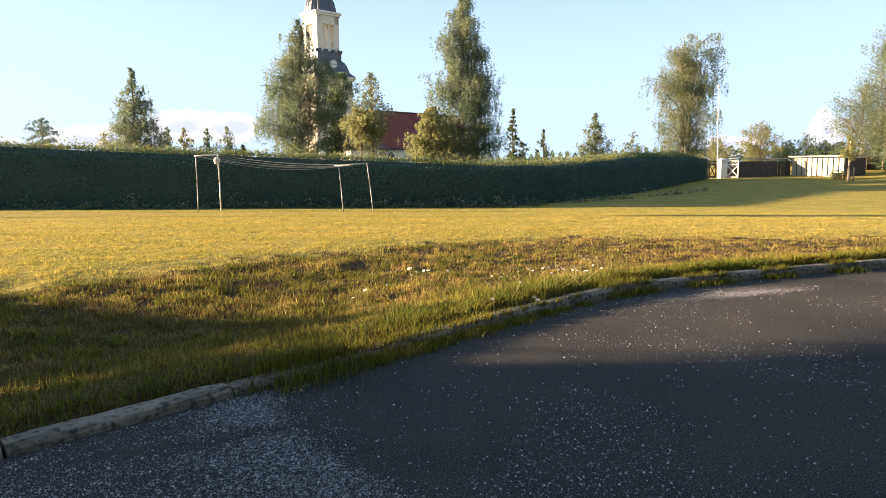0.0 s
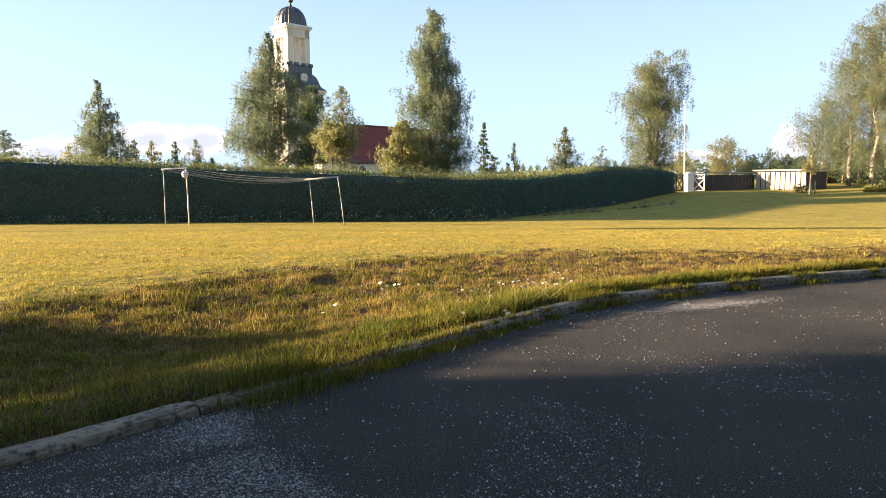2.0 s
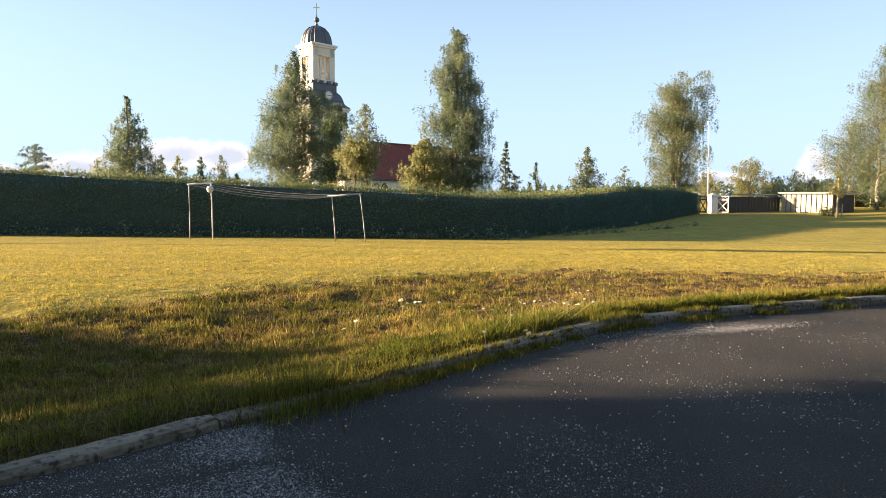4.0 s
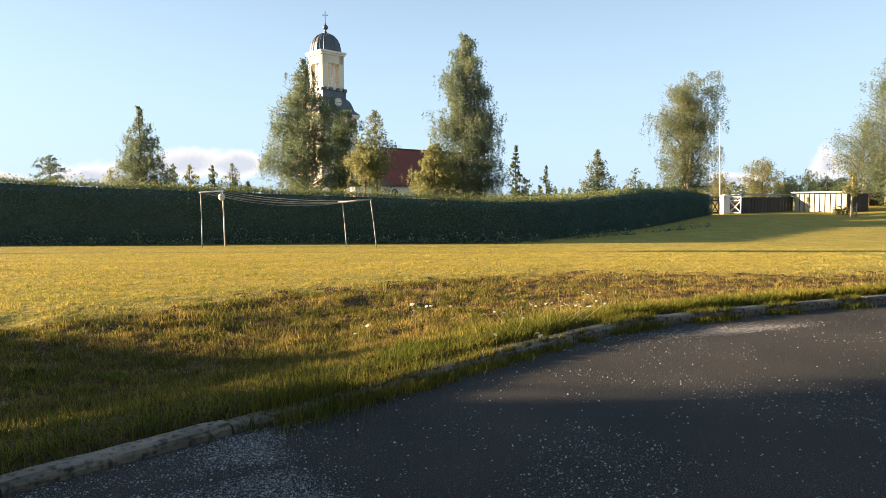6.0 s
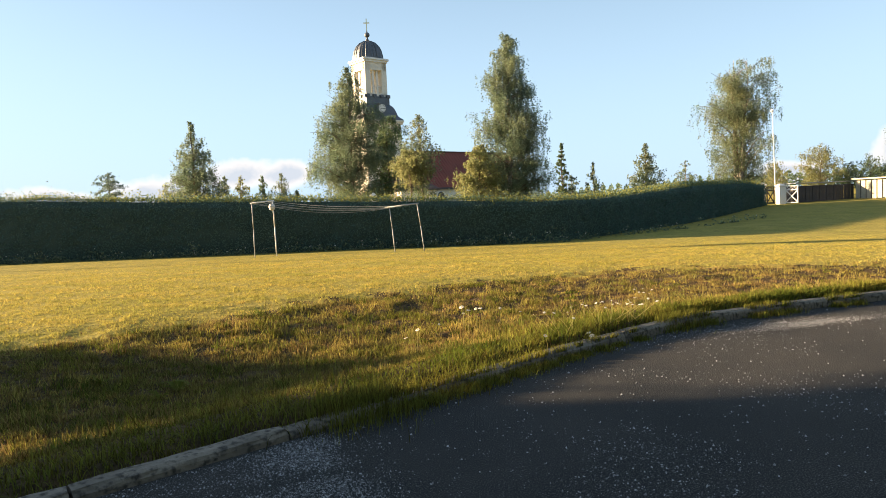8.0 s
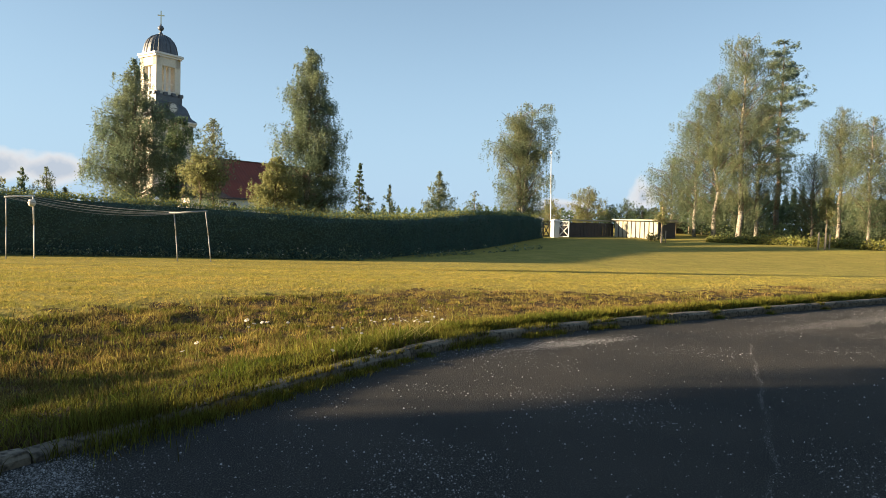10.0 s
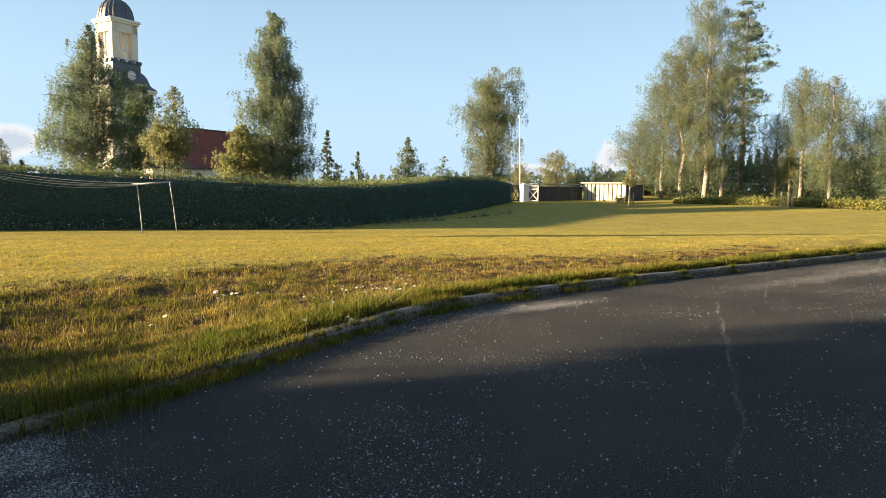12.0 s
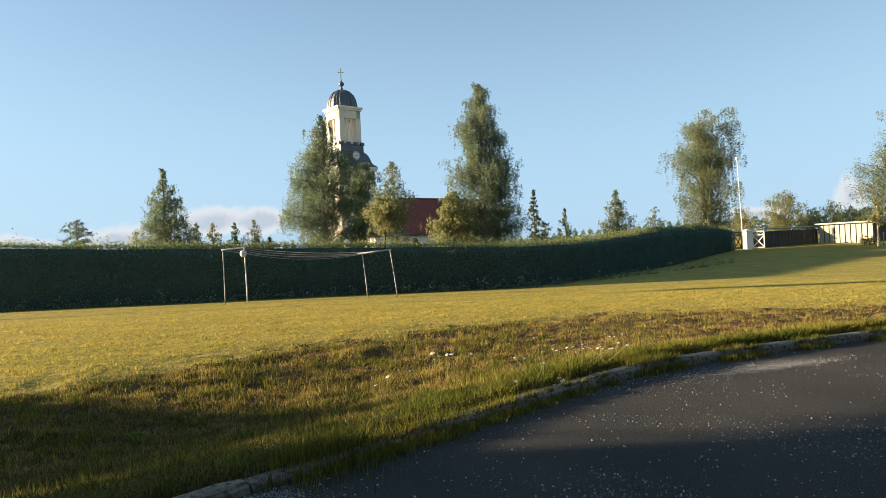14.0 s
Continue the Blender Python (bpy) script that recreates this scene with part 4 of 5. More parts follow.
pillar("stone_pillar", polar(-9.72, 46.0), 0.3, 2.7, "slim pale stone pillar behind the hedge", "pillar")


def gate_leaf(at, width, turn, mat, label):
    x, y = at
    root = empty("gate", (x, y, ground_at(x, y) + 0.06), label, "gate", "leaves of the gate", turn=turn)
    h, t = 1.36, 0.08
    for nm, a, b in (("stile", (0, 0), (0, h)), ("stile", (width, 0), (width, h)), ("rail", (0, t / 2), (width, t / 2)), ("rail", (0, h * 0.78), (width, h * 0.78)),
                     ("rail", (0, h), (width, h)), ("brace", (0, t), (width, h * 0.75)), ("brace", (0, h * 0.75), (width, t))):
        dx, dz = b[0] - a[0], b[1] - a[1]
        ln = math.hypot(dx, dz)
        m = pose((a[0] + b[0]) / 2, 0.01 if nm == "brace" else 0, (a[1] + b[1]) / 2, 0, -math.degrees(math.atan2(dz, dx)), 0)
        part(nm, box(0, 0, 0, ln, 0.05, t, turn=m, bevel=0.008), mat, root)
    for k in range(7):
        xx = width * (k + 0.5) / 7
        m = pose(xx, 0.0, h * 0.89, 0, 45 if k % 2 else -45, 0)
        part("lattice_bar", box(0, 0, 0, h * 0.28, 0.02, 0.025, turn=m), mat, root)


gx, gy = polar(22.5, GATE_D)
gate_leaf((gx + 0.12, gy - 0.1), 0.86, -28, M_WHITE, "open white wooden gate leaf with crossed braces")
# this leaf's shade is put into the dark material it gets
gx, gy = polar(21.38, GATE_D)
gate_leaf((gx + 0.06, gy + 0.15), 0.72, 25, M_DARKWOOD_SHADE, "open gate leaf with crossed braces, shade put into its dark colour")


def build_flagpole():
    x, y = polar(21.97, 67.0)
    g = ground_at(x, y)
    root = empty("flagpole", (x, y, g), "tall white flagpole leaning a little, without a flag", "flagpole")
    bm = bmesh.new()
    tip = Vector((-0.22, 0, EYE[2] + 67 * math.tan(radians(5.85)) - g))
    tube(bm, (0, 0, -0.1), tip * 0.5, 0.055, 0.042, 10)
    tube(bm, tip * 0.5, tip, 0.042, 0.026, 10)
    part("pole", bm, M_WHITE, root, smooth=True)
    bm = bmesh.new()
    bmesh.ops.create_uvsphere(bm, u_segments=10, v_segments=8, radius=0.14, matrix=Matrix.Translation(tip))
    part("knob", bm, M_WHITE, root, smooth=True)


build_flagpole()


def build_sheds():
    (ax, ay), (bx, by) = polar(27.1, 66.5), polar(30.48, 63.5)
    ga, gb = ground_at(ax, ay), ground_at(bx, by)
    L = math.hypot(bx - ax, by - ay)
    turn = math.degrees(math.atan2(by - ay, bx - ax))
    root = empty("board_shed", (ax, ay, ga), "long low shed clad in pale painted boards", "shed", turn=turn)
    top = EYE[2] + 66 * math.tan(radians(0.5)) - ga
    part("back_panel", box(L / 2, 0.09, top / 2 - 0.15, L, 0.06, top), M_DARKWOOD_SHADE, root)
    n = 10
    for k in range(n):
        w = L / n
        part("board", box(w * (k + 0.5), 0, top / 2 - 0.12, w - 0.09, 0.05, top - 0.1, bevel=0.01), M_BOARD, root)
    part("side_wall", box(L - 0.05, 1.3, top / 2 - 0.15, 0.08, 2.5, top - 0.05), M_DARKWOOD_SHADE, root, "dark end wall")
    part("roof", box(L / 2, 1.1, top - 0.02, L + 0.3, 2.9, 0.12, bevel=0.02), M_BOARD, root, "flat pale-edged roof")
    # long dark store between the gate and the pale shed
    # its walls stood in shade, which is put into the dark boards
    (ax, ay), (bx, by) = polar(23.25, 63.4), polar(27.0, 67.0)
    g, gb = ground_at(ax, ay), ground_at(bx, by)
    L = math.hypot(bx - ax, by - ay)
    root = empty("dark_store", (ax, ay, g), "long low dark board store, wall shade put into its colour, with a flat pale-edged roof", "shed", turn=math.degrees(math.atan2(by - ay, bx - ax)))
    top = 1.98 - g
    part("back_wall", box(L / 2, 1.9, top / 2 - 0.2, L, 0.08, top), M_DARKWOOD_SHADE, root)
    for k in range(34):
        w = L / 34
        part("board", box(w * (k + 0.5), 0.02 * (k % 2), top / 2 - 0.2, w - 0.012, 0.03, top, bevel=0.004), M_DARKWOOD_SHADE, root)
    part("end_wall", box(0.04, 1.0, top / 2 - 0.2, 0.06, 1.8, top), M_DARKWOOD_SHADE, root)
    part("roof", box(L / 2, 0.95, top + 0.03, L + 0.2, 2.3, 0.07, bevel=0.015), M_STEEL, root, "flat roof with a pale metal edge")
    x, y = polar(32.2, 76.0)
    g = ground_at(x, y)
    root = empty("dark_shed", (x, y, g), "low dark open-fronted shed with a flat roof", "shed", turn=-30)
    for nm, b in (("wall", box(0, 1.0, 0.55, 4.0, 0.1, 1.3)), ("roof", box(0, 0, 1.22, 4.5, 2.6, 0.1, bevel=0.02)), ("side_wall", box(-1.95, 0, 0.55, 0.1, 2.0, 1.3))):
        part(nm, b, M_DARKWOOD_SHADE, root, "grey roof edge" if nm == "roof" else "")
    for xx in (-1.9, -0.6, 0.7, 1.95):
        part("post", box(xx, -1.15, 0.55, 0.09, 0.09, 1.3), M_WOOD, root)


build_sheds()


def staked_tree(az, d, top_el, label, offsets, seed, leaves):
    t = tree(az, d, top_el, 0.55, "slim", M_ROWAN, M_WOOD, label, name="staked_sapling", leaves=leaves, seed=seed, bottom=0.45, limbs=24, spread_r=0.3, trunk_r=0.07, size=0.16)
    x, y = polar(az, d)
    for dx, dy, h in offsets:
        bm = bmesh.new()
        g = ground_at(x + dx, y + dy) - ground_at(x, y)
        tube(bm, (dx, dy, g - 0.1), (dx + 0.03, dy, g + h), 0.05, 0.045, 8)
        part("stake", bm, M_WOOD, t, "pale round wooden stake", smooth=True)


staked_tree(42.25, 56, 3.2, "young tree tied to four wooden stakes", ((-0.6, 0, 1.25), (-0.25, -0.3, 1.1), (-0.2, 0.4, 1.3), (0.45, 0.1, 1.15)), 201, 1500)
staked_tree(30.75, 58, 2.2, "young tree with two wooden stakes near the shed", ((0.35, 0, 1.05), (-0.15, -0.3, 0.7)), 202, 500)
bush("shrub", "small olive shrub beside the pale shed", [(*polar(az, 60.5), ground_at(*polar(az, 60.5)) + 0.3, 0.32) for az in (29.9, 30.2, 30.5)], M_ROWAN, 700, 0.12, 203)

M_STRIP = material("bright_shrub_leaves", (0.24, 0.225, 0.05), (0.16, 0.17, 0.04), None, scale=0.6, fine=5, rough=0.6, bump=0, leaf=0.3, island=0.4)
strip = [(*polar(a, d), ground_at(*polar(a, d)) + h) for a, d, h in ((34.2, 61, 0.3), (37, 60.5, 0.42), (40, 60, 0.45), (43, 59, 0.48), (46.5, 58, 0.5), (54, 56, 0.55))]
h_ob = hedge("shrub_row", "low bright green shrub row below the birches", strip, 13, thick=1.5, per_m2=150, size=0.16)
h_ob["category"] = "shrubs"
for c in h_ob.children:
    if c.name.startswith("foliage"):
        c.data.materials[0] = M_STRIP
rw = np.random.default_rng(14)
bush("weed_bank", "tall pale dry weeds on the bank", [(*polar(a, d), ground_at(*polar(a, d)) + 0.4 + 0.5 * (a - 46) / 7, 0.75) for a, d in zip(rw.uniform(46.2, 55, 26), rw.uniform(60, 64, 26))], M_ROWAN, 9000, 0.17, 15, category="weeds")
bush("shrub", "low shrubs behind the hedge", [(*polar(a, 66), 1.4 + 0.25 * math.sin(a * 3), 0.7) for a in np.arange(6.6, 20.0, 0.7)], M_GREY, 7000, 0.16, 16)
bush("shrub", "wild shrubs rising over the far end of the hedge", [(*polar(a, 40), 1.75 + 0.25 * math.sin(a * 2.3) + 0.02 * (-20 - a), 0.8) for a in np.arange(-38.0, -21.0, 0.8)], M_DEEP, 4200, 0.12, 17)
bush("shrub", "dark shrubs under the birches", [(*polar(a, 73), ground_at(*polar(a, 73)) + 0.7, 1.0) for a in np.arange(33.0, 52.0, 1.1)], M_DEEP, 9000, 0.22, 18)


# ---- kerb ----
def kerb_stone_mesh(seed, length):
    rng = np.random.default_rng(seed)
    prof = [(0.0, -0.12), (0.004, 0.045), (0.02, 0.07), (0.05, 0.083), (0.14, 0.088), (0.165, 0.074), (0.165, -0.12)]
    n, m = 9, len(prof)
    v, f = [], []
    for i in range(n):
        s = (i / (n - 1) - 0.5) * length
        chip = 0.02 * (i in (0, n - 1)) + 0.006 * abs(rng.normal())
        for k, (a, z) in enumerate(prof):
            top = 1 if 0 < k < m - 1 else 0
            v.append((s + 0.004 * rng.normal(), a + 0.004 * rng.normal() * top + (chip if k in (1, 2) else 0), z - top * (0.3 * chip + 0.003 * abs(rng.normal()))))
    for i in range(n - 1):
        for k in range(m - 1):
            f.append((i * m + k, (i + 1) * m + k, (i + 1) * m + k + 1, i * m + k + 1))
    f += [tuple(range(m)), tuple(range((n - 1) * m + m - 1, (n - 1) * m - 1, -1))]
    me = bpy.data.meshes.new("kerb_stone")
    me.from_pydata(v, [], f)
    me.materials.append(M_KERB)
    return me


def build_kerb():
    root = tagged(new("kerb"), "worn grey concrete kerb stones along the road", "kerb", kind="structure")
    p = smooth_line(KERB[1:19], 0.1)
    s = np.concatenate([[0], np.cumsum(np.hypot(*np.diff(p, axis=0).T))])
    zero = s[np.argmin(np.hypot(p[:, 0] + 2.42, p[:, 1] - 3.52))]
    meshes = [kerb_stone_mesh(300 + k, 1.38) for k in range(5)]
    rng = np.random.default_rng(5)
    for k in range(-6, 32):
        c = zero + 0.7 + 1.4 * k
        if c < 0.8 or c > s[-1] - 0.8:
            continue
        x0, x1 = (np.array([np.interp(c + e, s, p[:, 0]), np.interp(c + e, s, p[:, 1])]) for e in (-0.69, 0.69))
        mid = (x0 + x1) / 2
        ang = math.degrees(math.atan2(x1[1] - x0[1], x1[0] - x0[0]))
        ob = new("kerb_stone", meshes[k % 5])
        ob.parent = root
        ob.matrix_world = pose(mid[0], mid[1], float(kerb_lift(mid[0])) - 0.008 + 0.004 * rng.normal(), 0.8 * rng.normal(), 0.25 * rng.normal(), ang + 0.3 * rng.normal())


build_kerb()


# ---- grass ----
def blades(name, label, x, y, h, w, mat, rng, lean=0.35, base=None, category="grass", plain=False):
    """Bent grass blades as two narrow faces each (plain: one), rooted at x, y on the ground."""
    n = len(x)
    z = height(x, y) if base is None else base
    a = rng.uniform(0, 2 * math.pi, n)
    side = np.stack([np.cos(a), np.sin(a), np.zeros(n)], 1) * (w[:, None] / 2)
    la = rng.uniform(0, 2 * math.pi, n)
    ll = np.abs(rng.normal(size=n)) * lean * h
    tip = np.stack([np.cos(la) * ll, np.sin(la) * ll, h], 1)
    mid = tip * np.array((0.35, 0.35, 0.6))
    root = np.stack([x, y, z - 0.01], 1)
    if plain:
        v = np.stack([root - side, root + side, root + tip], 1).reshape(-1, 3)
        return tagged(soup(name, v, np.arange(n * 3).reshape(n, 3), mat), label, category, kind="stuff")
    v = np.stack([root - side, root + side, root + mid + side * 0.75, root + mid - side * 0.75, root + tip + side * 0.12, root + tip - side * 0.12], 1).reshape(-1, 3)
    k = np.arange(n)[:, None] * 6
    f = np.concatenate([k + np.array((0, 1, 2, 3)), k + np.array((3, 2, 4, 5))], 0)
    return tagged(soup(name, v, f, mat), label, category, kind="stuff")


def sector(rng, n, az0, az1, d0, d1, power):
    """Ground points by bearing and distance, thinning out with distance."""
    a = np.radians(rng.uniform(az0, az1, n))
    u = rng.random(n)
    e = 1 - power
    d = (d0 ** e + u * (d1 ** e - d0 ** e)) ** (1 / e)
    return d * np.sin(a), d * np.cos(a), d


def build_grass():
    rng = np.random.default_rng(31)
    # mown lawn, dry near the road and greener on the rise
    x, y, d = sector(rng, 1250000, -42, 54, 6.0, 62, 0.75)
    k = kerb_offset(x, y)
    keep = (k > crest_of(x) * 0.93 + rng.normal(size=len(x)) * 0.6) & (y < 30.2 + np.maximum(0, (x - 2)) * 1.5)
    x, y, d = x[keep], y[keep], d[keep]
    far = (x * 0.5 + y + rng.normal(size=len(x)) * 2.0) > 33
    for sel, nm, label, mt in ((~far, "lawn_grass", "short dry yellow-green mown grass", M_LAWN), (far, "field_grass", "greener mown grass on the rise", M_FIELD)):
        q, dd = sel.sum(), np.minimum(d[sel], 36)
        blades(nm, label, x[sel], y[sel], 0.032 * (1 - 0.6 * step(16, 36, dd)) * rng.uniform(0.5, 1.5, q) * (0.3 + 1.2 * patchy(x[sel], y[sel], 0.09, 3)) * (0.6 + 0.8 * patchy(x[sel], y[sel], 0.42, 4)), (0.008 + 0.00065 * dd) * rng.uniform(0.6, 1.4, q), mt, rng, 0.9, plain=True)
    # rough ground in the ditch
    x, y, d = sector(rng, 260000, -42, 54, 4.0, 28, 0.85)
    k = kerb_offset(x, y)
    dens = 0.22 + 0.85 * wave(x, y, 0.22) * wave(x + 3, y, 0.6) + 0.3 * wave(x, y, 1.3)
    keep = (k > 0.75) & (k < crest_of(x) * 1.0 + rng.normal(size=len(x)) * 0.8) & (rng.random(len(x)) < dens)
    x, y, d = x[keep], y[keep], d[keep]
    blades("rough_grass", "rough patchy brownish grass in the ditch", x, y, (0.024 + 0.001 * d) * rng.uniform(0.4, 1.6, len(x)), (0.006 + 0.0007 * d) * rng.uniform(0.6, 1.5, len(x)), M_ROUGH, rng, 0.5, plain=True)
    # tufts in the ditch, green and dry
    for mat, nt, label, hh in ((M_VERGE, 1100, "green grass tufts in the ditch", 0.062), (M_TUFT, 2300, "yellowish grass tufts in the ditch", 0.05), (M_ROUGH, 2600, "dry brown grass tufts in the ditch", 0.045)):
        x, y, d = sector(rng, nt * 6, -40, 52, 4.4, 22, 0.75)
        k = kerb_offset(x, y)
        ok = (k > 1.0) & (k < crest_of(x) * 0.9) & ((mat is M_ROUGH) | (x < 1.5) | (rng.random(len(x)) < (0.8 if mat is M_TUFT else 0.15)))
        x, y = x[ok][:nt], y[ok][:nt]
        m = 40
        sc = np.repeat(rng.lognormal(0, 0.4, len(x)), m)
        cx, cy = np.repeat(x, m), np.repeat(y, m)
        n = len(cx)
        px, py = cx + rng.normal(size=n) * 0.045 * sc, cy + rng.normal(size=n) * 0.045 * sc
        blades("grass_tufts", label, px, py, hh * sc * rng.uniform(0.5, 1.3, n), np.full(n, 0.012) * rng.uniform(0.6, 1.4, n), mat, rng, 0.6, plain=True)
    # lush verge beside the kerb
    s = np.concatenate([[0], np.cumsum(np.hypot(*np.diff(NEAR_KERB, axis=0).T))])
    n = 84000
    u = s[-1] * rng.uniform(0.0, 1.0, n)
    bx, by = np.interp(u, s, NEAR_KERB[:, 0]), np.interp(u, s, NEAR_KERB[:, 1])
    tx, ty = np.interp(u + 0.1, s, NEAR_KERB[:, 0]) - np.interp(u - 0.1, s, NEAR_KERB[:, 0]), np.interp(u + 0.1, s, NEAR_KERB[:, 1]) - np.interp(u - 0.1, s, NEAR_KERB[:, 1])
    ln = np.hypot(tx, ty) + 1e-9
    off = 0.2 + np.abs(rng.normal(size=n)) * np.where(bx > 2, 0.3, 0.5)
    x, y = bx - ty / ln * off, by + tx / ln * off
    ok = (x > -7) & (x < 27) & (off < 1.7)
    x, y, off = x[ok], y[ok], off[ok]
    base = np.maximum(height(x, y), np.where(off < 0.32, 0.03, -1))
    hh = (0.062 + 0.024 * step(-1, 1, x)) * rng.uniform(0.4, 1.6, len(x)) * (0.55 + 0.8 * patchy(x, y, 0.22, 9)) * np.where(off < 0.42, 1.15, 1 - 0.35 * step(0.7, 1.2, off))
    blades("verge_grass", "lush green grass on the verge beside the kerb", x, y, np.maximum(hh, 0.03), (0.0045 + 0.0005 * np.hypot(x, y)) * rng.uniform(0.6, 1.4, len(x)), M_VERGE, rng, 0.8, base=base)
    # tufts that hang over the kerb and grow at its foot
    spots = [(-1.22, 4.95, 1.6), (-1.05, 5.12, 1.9), (-0.9, 5.28, 1.4), (-0.62, 5.6, 0.9), (-0.3, 5.93, 1.0), (-0.12, 6.12, 0.9), (0.1, 6.36, 0.8), (0.4, 6.7, 0.7), (-0.75, 5.47, 0.9), (-0.45, 5.79, 0.9), (0.25, 6.54, 0.8), (0.6, 6.93, 0.7), (0.78, 7.12, 0.6), (1.45, 7.83, 0.6), (1.0, 7.33, 0.7), (1.2, 7.55, 0.5),
             (1.95, 8.27, 1.1), (2.12, 8.42, 1.2), (2.3, 8.58, 1.1), (2.45, 8.72, 0.8), (3.1, 9.12, 0.8), (3.35, 9.27, 0.9), (3.6, 9.42, 0.7), (4.3, 9.8, 0.8), (4.6, 9.95, 0.8), (5.5, 10.38, 0.9), (5.8, 10.5, 0.8),
             (7.0, 10.97, 0.7), (8.4, 11.54, 0.7), (10.2, 12.15, 0.6), (13.0, 13.1, 0.6), (-3.4, 2.8, 0.8), (-4.2, 1.9, 1.0)]
    sp = np.array(spots)
    k0 = kerb_offset(sp[:, 0], sp[:, 1])
    slide = k0 + np.where(sp[:, 2] < 1.05, 0.05, -0.05)
    sp[:, 0] += 0.72 * slide
    sp[:, 1] -= 0.69 * slide
    m = 560
    cx, cy, sc = np.repeat(sp[:, 0], m), np.repeat(sp[:, 1], m), np.repeat(sp[:, 2], m)
    n = len(cx)
    px, py = cx + rng.normal(size=n) * 0.1 * sc, cy + rng.normal(size=n) * 0.1 * sc
    k = kerb_offset(px, py)
    base = np.where(k < 0, 0.0, np.where(k < 0.16, 0.09, 0.08))
    blades("kerb_grass", "grass tufts hanging over the kerb", px, py, 0.1 * sc * rng.uniform(0.3, 1.25, n), np.full(n, 0.0055) * rng.uniform(0.6, 1.4, n), M_VERGE, rng, 0.55, base=base)
    # thin dry stalks
    x, y, d = sector(rng, 700, -40, 52, 4.6, 17, 0.9)
    k = kerb_offset(x, y)
    ok = (k > 1.0) & (k < crest_of(x) * 0.9) & (wave(x, y, 0.9) > -0.2)
    x, y = x[ok], y[ok]
    blades("dry_stalks", "thin dry stalks standing in the ditch", x, y, rng.uniform(0.12, 0.34, len(x)), np.full(len(x), 0.005), M_STALK, rng, 0.3)


build_grass()


# ---- wild flowers ----
def daisy_mesh(seed, r):
    rng = np.random.default_rng(seed)
    bm = bmesh.new()
    for k in range(12):
        a = 2 * math.pi * k / 12 + rng.normal() * 0.06
        c, s = math.cos(a), math.sin(a)
        q = [(0.25 * r, -0.1 * r, 0), (0.25 * r, 0.1 * r, 0), (r, 0.17 * r, -0.1 * r), (r * 1.04, 0, -0.1 * r), (r, -0.17 * r, -0.1 * r)]
        bm.faces.new([bm.verts.new((c * px - s * py, s * px + c * py, pz + 0.02 * r)) for px, py, pz in q])
    return bm


def flower(x, y, h, r, seed, heads=1, label="white daisy on a thin stalk in the rough grass", tilt=25):
    rng = np.random.default_rng(seed)
    z = max(ground_at(x, y), 0.0 if kerb_offset(x, y)[0] < 0.3 else -1)
    root = empty("wildflower", (x, y, z), label, "flower", "white wild flowers")
    for k in range(heads):
        bm = bmesh.new()
        tip = Vector((rng.normal() * 0.05 * heads, rng.normal() * 0.05 * heads, h * rng.uniform(0.85, 1.05)))
        tube(bm, (0, 0, -0.02), tip * 0.6 + Vector((0.01, 0, 0)), 0.003, 0.0028, 5)
        tube(bm, tip * 0.6 + Vector((0.01, 0, 0)), tip, 0.0028, 0.0025, 5)
        part("stalk", bm, M_STALK, root)
        m = Matrix.Translation(tip) @ pose(0, 0, 0, tilt + 15 * rng.normal(), 12 * rng.normal(), 0)
        bm = daisy_mesh(seed * 7 + k, r)
        bmesh.ops.transform(bm, matrix=m, verts=bm.verts)
        part("petals", bm, M_PETAL, root)
        bm = bmesh.new()
        bmesh.ops.create_cone(bm, cap_ends=True, segments=8, radius1=r * 0.3, radius2=r * 0.18, depth=r * 0.25, matrix=m @ Matrix.Translation((0, 0, r * 0.1)))
        part("flower_centre", bm, M_YOLK if heads < 3 else M_PETAL, root)


for i, (az, el, h, r) in enumerate(((-2.55, -8.59, 0.42, 0.05), (-1.0, -8.4, 0.4, 0.048), (-1.7, -8.45, 0.42, 0.035), (-2.9, -8.9, 0.4, 0.03), (0.3, -8.55, 0.38, 0.032), (-6.8, -10.4, 0.3, 0.04), (-8.2, -10.9, 0.28, 0.038),
                                    (-2.4, -8.95, 0.4, 0.04), (4.3, -9.8, 0.3, 0.03), (-4.6, -9.6, 0.3, 0.025), (2.2, -9.4, 0.3, 0.028))):
    # the head's bearing and drop from the eye fix where the plant stands
    d = 9.4 - 0.25 * (abs(el) - 8.6)
    for _ in range(4):
        x, y = polar(az, d)
        d = (EYE[2] - ground_at(x, y) - h) / math.tan(radians(-el))
    flower(*polar(az, d), h, r * 0.68, 400 + i)
for i, (az, el) in enumerate(((8.6, -8.75), (9.4, -8.6), (10.3, -8.9), (10.9, -8.35), (11.84, -8.25), (12.4, -8.5), (11.2, -8.8), (9.9, -8.4), (7.4, -9.3), (5.6, -9.6), (12.9, -8.3), (6.4, -9.1))):
    h, d = 0.26, 9.6
    for _ in range(4):
        x, y = polar(az, d)
        d = (EYE[2] - ground_at(x, y) - h) / math.tan(radians(-el))
    flower(*polar(az, d), h, 0.017, 430 + i, heads=3, label="clustered white yarrow heads in the rough grass", tilt=8)
flower(0.98, 7.49, 0.1, 0.027, 460, heads=3, label="white clover heads beside the kerb", tilt=15)

